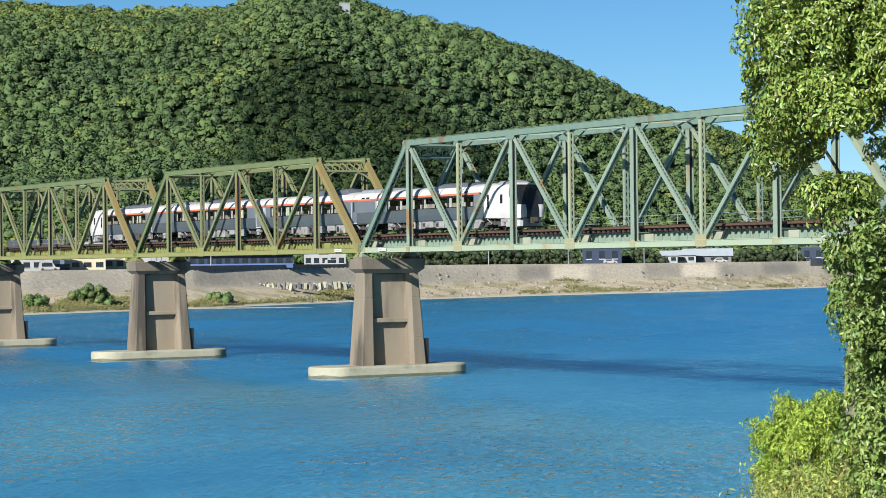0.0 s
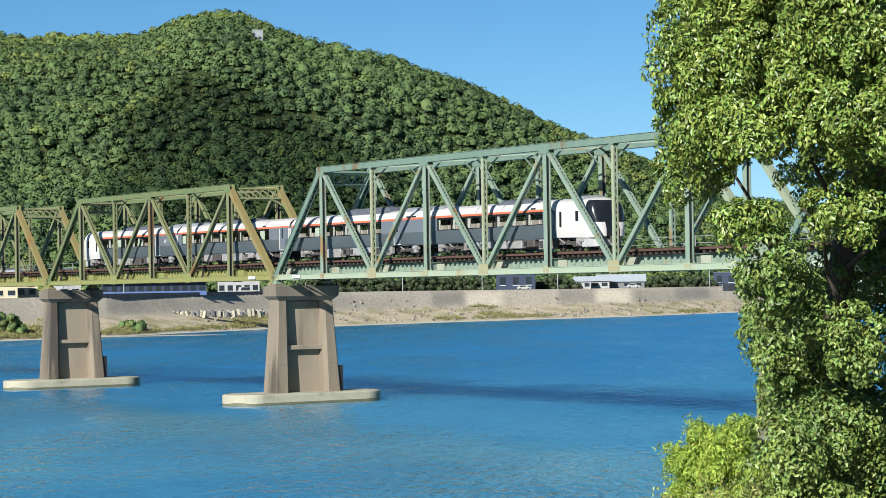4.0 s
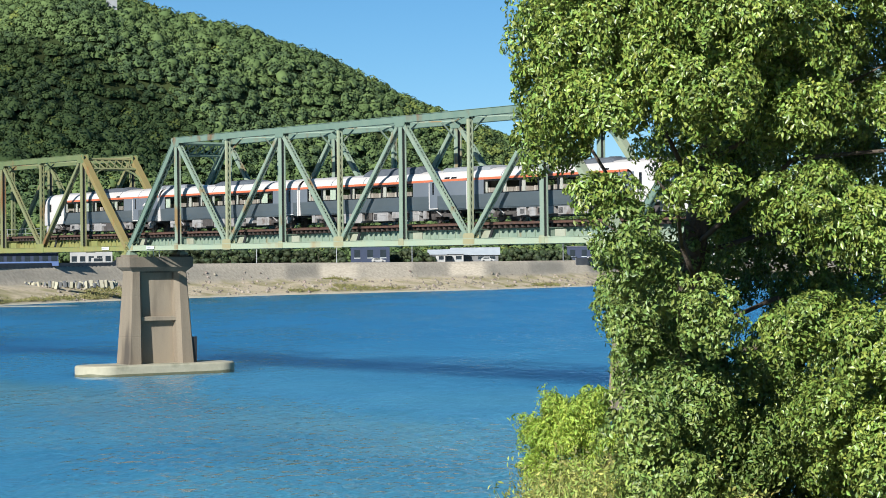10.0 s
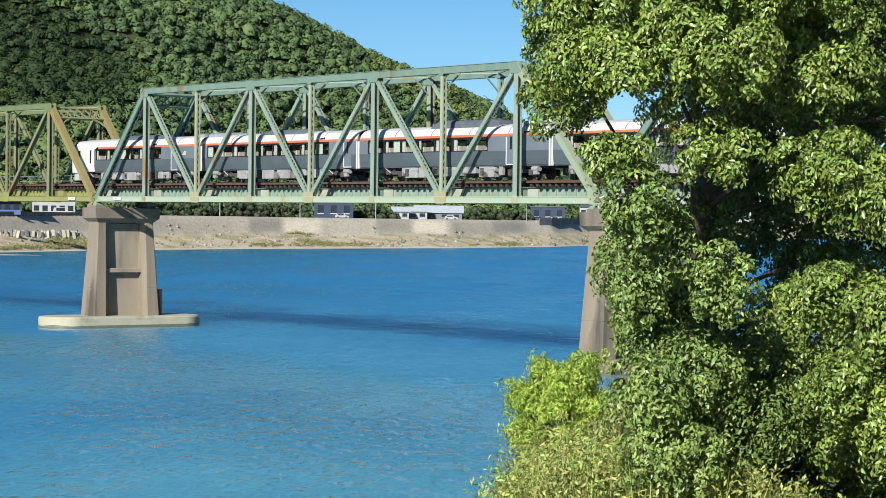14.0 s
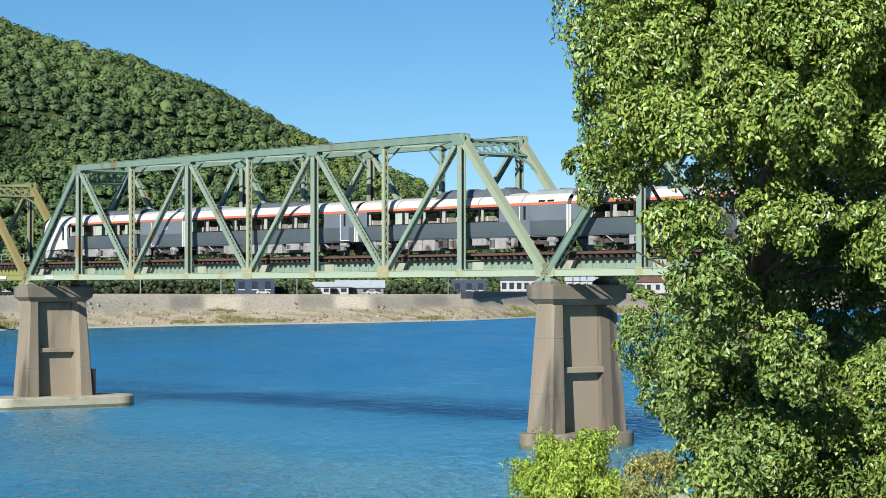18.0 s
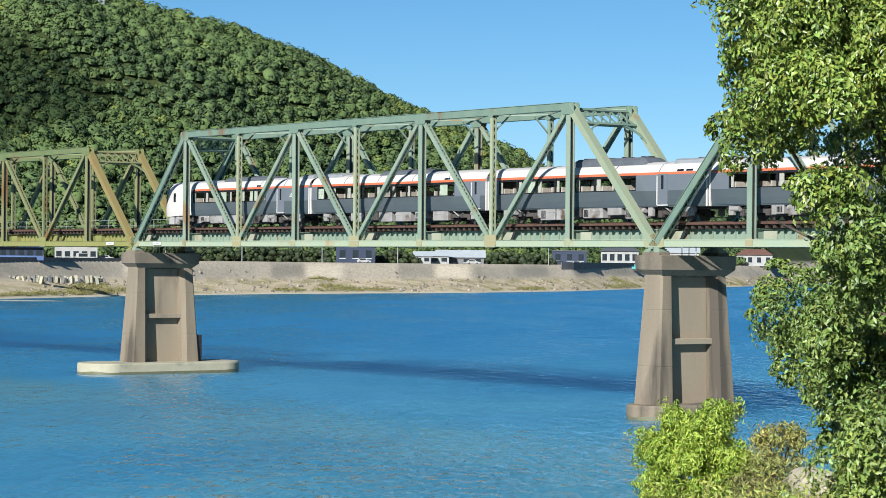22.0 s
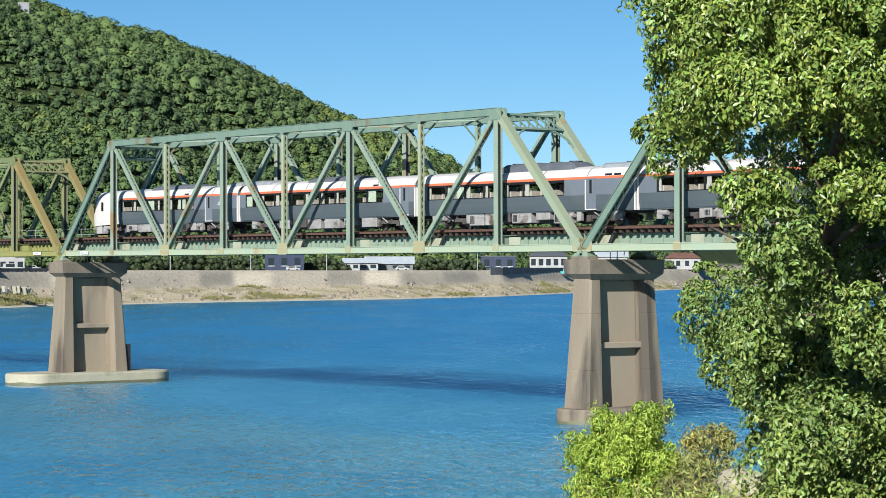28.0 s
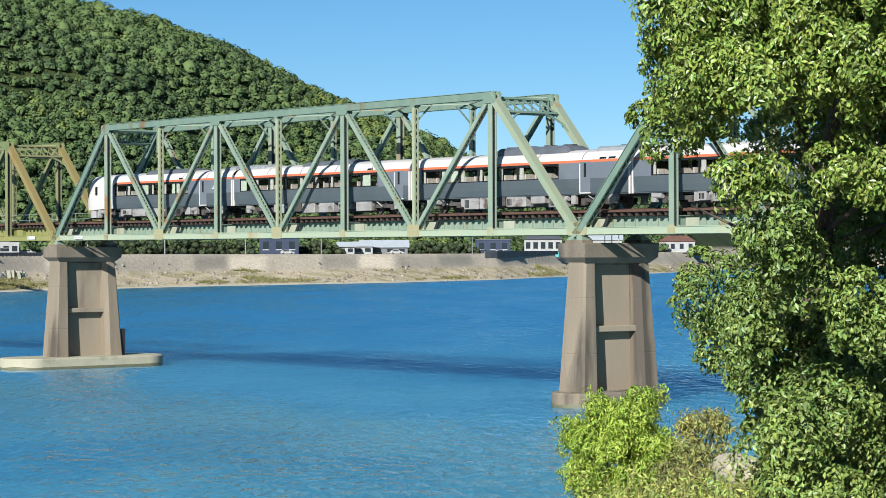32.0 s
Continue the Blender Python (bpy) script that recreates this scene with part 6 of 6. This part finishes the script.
house(-69.7, 66, 9, 7, 5.0, PLASTER, TILE, "white gabled house behind the levee", cols=4)
house(-69.0, 72, 5.5, 7, 6.0, BLUEGREY, TILE, "narrow blue-grey house with a dark roof", "hip", cols=2)
house(-68.4, 64, 8, 7, 4.6, CREAMWALL, PALEROOF, "cream house with a grey metal roof", cols=3)
house(-67.9, 70, 7.5, 7, 5.2, CREAMWALL, TILE, "cream rendered house with a tiled roof", cols=3)
house(-66.9, 74, 8, 7, 5.0, PLASTER, TILE, "white house partly hidden by shrubs", "hip", cols=3)
house(-64.8, 74, 26, 10, 6.4, NAVY, NAVY, "long two-storey block with blue balcony panels", "flat", 2, 12, name="apartment_block", rail=BLUEBAND)
house(-62.8, 70, 11, 8, 6.0, PLASTER, TILE, "white two-storey house with many windows", "hip", 2, 5)
house(-56.2, 74, 12, 9, 5.0, NAVY, NAVY, "dark blue corrugated shed", "flat", 1, 3, name="shed")
house(-54.6, 68, 5, 6, 2.4, PLASTER, PALEROOF, "small pale green-white hut", "gable", 1, 2, name="shed")
house(-53.7, 72, 15, 9, 2.2, CONC, PALEROOF, "low grey building with pale metal roofs", "gable", 1, 4, name="workshop")
house(-54.2, 70, 6, 6, 2.5, PLASTER, PALEROOF, "small white annex with a pale roof", "gable", 1, 2, name="annex")
house(-51.1, 72, 12, 9, 4.8, NAVY, TILE, "dark shed beside parked cars", "flat", 1, 3, name="shed")
house(-49.9, 74, 14, 9, 5.2, PLASTER, TILE, "white house with a dark tiled roof and wide windows", "hip", 1, 5)
house(-48.4, 76, 13, 9, 5.0, PLASTER, PALEROOF, "white house with a pale roof near the excavator", "gable", 1, 4)
house(-46.7, 80, 16, 10, 5.0, PLASTER, BROWNROOF, "house with a brown tiled roof", "hip", 1, 4)
for az, off, paint, text, van in ((-62.6, 56, PLASTER, "white van parked on the levee road", True), (-62.1, 57, PLASTER, "white car parked on the levee road", False), (-61.6, 57, NAVY, "dark car parked on the levee road", False), (-56.0, 57, PLASTER, "white car parked by the blue shed", False), (-53.4, 57, PLASTER, "white car parked by the workshop", False), (-51.3, 57, NAVY, "dark car parked by the shed", False), (-50.9, 58, PLASTER, "silver-white car parked by the shed", False), (-69.3, 57, PLASTER, "white van parked before the houses", True)):
    vehicle(az, off, paint, text, van=van)

# road wall on the levee where it is bare
for a0, a1 in ((-66.2, -61.2), (-51.3, -48.4)):
    wall = thing("levee_wall", pose(0, 0, 0), "low dark concrete wall along the levee road", "wall")
    steps = 10
    for k in range(steps):
        m0, _ = bank_pose(a0 + (a1 - a0) * k / steps, 48)
        m1, _ = bank_pose(a0 + (a1 - a0) * (k + 1) / steps, 48)
        for q in (m0, m1):
            q.translation.z = 8.0
        bm = bmesh.new()
        m, ln = frame_on(m0.translation, m1.translation, (m1.translation - m0.translation).cross(Vector((0, 0, -1))).normalized())
        block(bm, 0, ln - 0.05, -0.15, 0.15, -1.2, 1.2, m)
        part("wall_panel", bm, CONC, wall)

# stacked rubble blocks at the foot of the levee
rubble = thing("rubble_heap", bank_pose(-63.8, 30)[0], "row of broken pale concrete blocks on the far bank", "rubble")
rr = random.Random(8)
for k in range(84):
    bm = bmesh.new()
    s = (rr.uniform(0.22, 0.42), rr.uniform(0.25, 0.4), rr.uniform(0.45, 0.95))
    block(bm, -s[0], s[0], -s[1], s[1], -s[2], s[2], pose(-15.5 + k * 0.38 + rr.uniform(-0.15, 0.15), rr.uniform(-1.2, 1.2), rr.uniform(0.5, 1.1), rr.uniform(-14, 14), rr.uniform(-16, 16), rr.uniform(0, 90)))
    bmesh.ops.bevel(bm, geom=list(bm.edges), offset=0.05, segments=1, affect="EDGES")
    part("block", bm, FOOTING if k % 3 else CONC, rubble)

# a low gravel bar just off the far shore
bar_m, _ = bank_pose(-64.5, -24)
bar_m.translation.z = 0.0
v, f = blob_mesh(3, 0.12, 77)
gravel_bar = raw("gravel_bar", v * np.array([13.0, 2.6, 0.22]), f, ROCK, True)
gravel_bar.matrix_world = bar_m
tagged(gravel_bar, "thin pale gravel bar just above the water", "gravel bar", kind="structure")

# excavator
ex = thing("excavator", bank_pose(-49.55, 44)[0], "small turquoise excavator standing on the far bank", "excavator")
bm = bmesh.new()
for y in (-0.9, 0.9):
    block(bm, -1.5, 1.5, y - 0.25, y + 0.25, 0.1, 0.7)
part("track", bm, DARKSTEEL, ex)
bm = bmesh.new()
block(bm, -1.5, 1.1, -1.1, 1.1, 0.8, 1.7)
part("body", bm, CYAN, ex)
bm = bmesh.new()
block(bm, 0.0, 1.1, -1.1, -0.1, 1.7, 2.7)
part("cab", bm, CYAN, ex)
for name, pts in (("boom", ((0.8, 0.3, 1.5), (2.4, 0.3, 3.3), (3.9, 0.3, 3.0))), ("arm", ((3.9, 0.3, 3.1), (4.6, 0.3, 1.2)))):
    bm = bmesh.new()
    for a, b in zip(pts, pts[1:]):
        bar(bm, a, b, 0.3, 0.35)
    part(name, bm, CYAN, ex)
bm = bmesh.new()
block(bm, 4.2, 5.0, -0.1, 0.7, 0.6, 1.2)
part("bucket", bm, DARKSTEEL, ex)

# poles along the levee
for k, az in enumerate((-65.5, -58.9, -57.0, -55.2, -51.6)):
    m, _ = bank_pose(az, 52)
    ob = thing("utility_pole", m, "thin grey roadside pole", "pole", "poles on the levee")
    bm = bmesh.new()
    rod(bm, (0, 0, 0), (0, 0, 7.5), 0.14, 8, 0.1)
    part("pole", bm, GALV, ob)
    bm = bmesh.new()
    bar(bm, (-0.8, 0, 6.9), (0.8, 0, 6.9), 0.1, 0.1)
    part("crossarm", bm, GALV, ob)

# white building near the summit
a = math.radians(-62.28)
hx, hy = EYE[0] + 902 * math.sin(a), EYE[1] + 902 * math.cos(a)
top = thing("hilltop_building", pose(hx, hy, 105.3, 0, 0, 62.3), "small plain grey-white building among the summit trees", "building")
bm = bmesh.new()
block(bm, -2.0, 2.0, -1.6, 1.6, -2.2, 1.7)
part("wall", bm, GREYPANEL, top)
bm = bmesh.new()
block(bm, -1.2, 1.2, -1.0, 1.2, -14.0, -2.2)
part("base", bm, CONC, top)
bm = bmesh.new()
block(bm, -2.1, 2.1, -1.7, 1.7, 1.7, 1.92)
part("roof", bm, GREYPANEL, top)


def thicket(az, off, n, wide, tall, label, seed, leaf=None):
    """Bushes and small trees behind the levee."""
    r = np.random.RandomState(seed)
    m, _ = bank_pose(az, off)
    ob = thing("shrub", m, label, "shrub")
    k = np.stack([r.uniform(-wide, wide, n), r.uniform(-2.5, 2.5, n), r.uniform(0.2, tall, n)], -1)
    k[:, 2] *= 1 - 0.5 * (k[:, 0] / wide) ** 2
    s = r.uniform(0.5, 1.1, n)
    v, f = scatter([blob_mesh(2, 0.27, q) for q in (70, 71, 72)], k, np.stack([s, s, s * 0.9], -1), r.uniform(0, 6, n), r.randint(0, 3, n))
    c = r.randint(0, n, n * 26)
    u = r.normal(0, 1, (n * 26, 3))
    u /= np.linalg.norm(u, axis=1)[:, None]
    v2, f2 = leaf_cloud(k[c] + u * s[c][:, None] * 1.05, u, 0.5, 0.1, 0.6)
    g = raw("foliage", np.concatenate([v, v2]), np.concatenate([f, f2 + len(v)]), leaf or SHRUB)
    g.parent = ob
    bm = bmesh.new()
    for q in range(3):
        rod(bm, (q - 1, 0, -0.2), (q - 1.2, 0, tall * 0.6), 0.1, 6, 0.04)
    part("stem", bm, BARK, ob)


BEACHLEAF = leafy("beach_shrub_leaf", (0.12, 0.165, 0.042), (0.07, 0.11, 0.028), 0.45, 0.15, 0.7)
# leaves darkened well below the beach shrubs to stand in for shade
SHRUB = leafy("shaded_shrub_leaf", (0.04, 0.058, 0.018), (0.026, 0.042, 0.013), 0.45, 0.15, 0.7)
thicket(-68.3, 17, 60, 4.2, 3.4, "large dark green shrub on the far beach", 1, BEACHLEAF)
thicket(-69.6, 15, 30, 2.6, 2.0, "small green shrub on the far beach", 2, BEACHLEAF)
thicket(-65.3, 13, 26, 2.4, 2.0, "green shrub near the water", 3, BEACHLEAF)
for k, (az, w, t) in enumerate(((-60.6, 10, 4.5), (-59.6, 9, 4.0), (-58.6, 10, 4.8), (-57.5, 9, 4.2), (-55.3, 8, 3.6), (-52.6, 9, 4.0), (-52.0, 8, 3.6))):
    thicket(az, 70 + (k % 3) * 4, 90, w, t, "trees behind the levee, their shade put into dark leaves", 10 + k)

# unseen fair-weather cloud, added behind the viewer to throw a shadow on the hill
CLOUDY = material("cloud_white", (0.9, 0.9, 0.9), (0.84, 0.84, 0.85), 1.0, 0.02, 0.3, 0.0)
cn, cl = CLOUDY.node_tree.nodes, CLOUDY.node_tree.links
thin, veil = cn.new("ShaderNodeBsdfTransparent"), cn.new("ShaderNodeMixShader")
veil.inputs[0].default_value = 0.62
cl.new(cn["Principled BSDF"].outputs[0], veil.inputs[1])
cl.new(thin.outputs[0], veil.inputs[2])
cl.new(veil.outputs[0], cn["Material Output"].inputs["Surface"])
# reach by angle, fitted to the shadow's outline in the camera's view
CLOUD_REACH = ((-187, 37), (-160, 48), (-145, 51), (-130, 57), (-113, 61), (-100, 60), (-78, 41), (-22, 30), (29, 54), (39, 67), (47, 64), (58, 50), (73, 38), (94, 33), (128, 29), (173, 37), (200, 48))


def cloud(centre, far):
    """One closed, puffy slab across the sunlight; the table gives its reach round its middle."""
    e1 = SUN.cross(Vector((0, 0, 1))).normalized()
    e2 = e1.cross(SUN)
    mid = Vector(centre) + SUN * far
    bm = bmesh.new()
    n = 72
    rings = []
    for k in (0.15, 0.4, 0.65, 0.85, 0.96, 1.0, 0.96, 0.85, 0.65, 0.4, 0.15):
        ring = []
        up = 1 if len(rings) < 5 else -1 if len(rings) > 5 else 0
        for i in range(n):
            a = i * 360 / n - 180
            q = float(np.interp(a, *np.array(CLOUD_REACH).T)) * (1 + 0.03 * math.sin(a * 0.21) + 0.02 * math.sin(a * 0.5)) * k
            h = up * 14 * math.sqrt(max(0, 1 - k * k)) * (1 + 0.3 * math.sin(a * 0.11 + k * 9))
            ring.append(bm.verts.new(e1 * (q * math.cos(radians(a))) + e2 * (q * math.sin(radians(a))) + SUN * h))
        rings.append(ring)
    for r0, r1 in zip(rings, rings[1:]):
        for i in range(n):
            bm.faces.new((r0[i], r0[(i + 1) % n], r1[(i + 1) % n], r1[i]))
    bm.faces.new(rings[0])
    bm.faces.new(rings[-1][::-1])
    ob = tagged(new("cloud", mesh_of("cloud", bm, CLOUDY, True)), "small white cloud out of view, added to shade the hill", "cloud") or bpy.data.objects["cloud"]
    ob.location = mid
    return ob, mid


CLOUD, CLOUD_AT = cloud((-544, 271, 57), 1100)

motions()
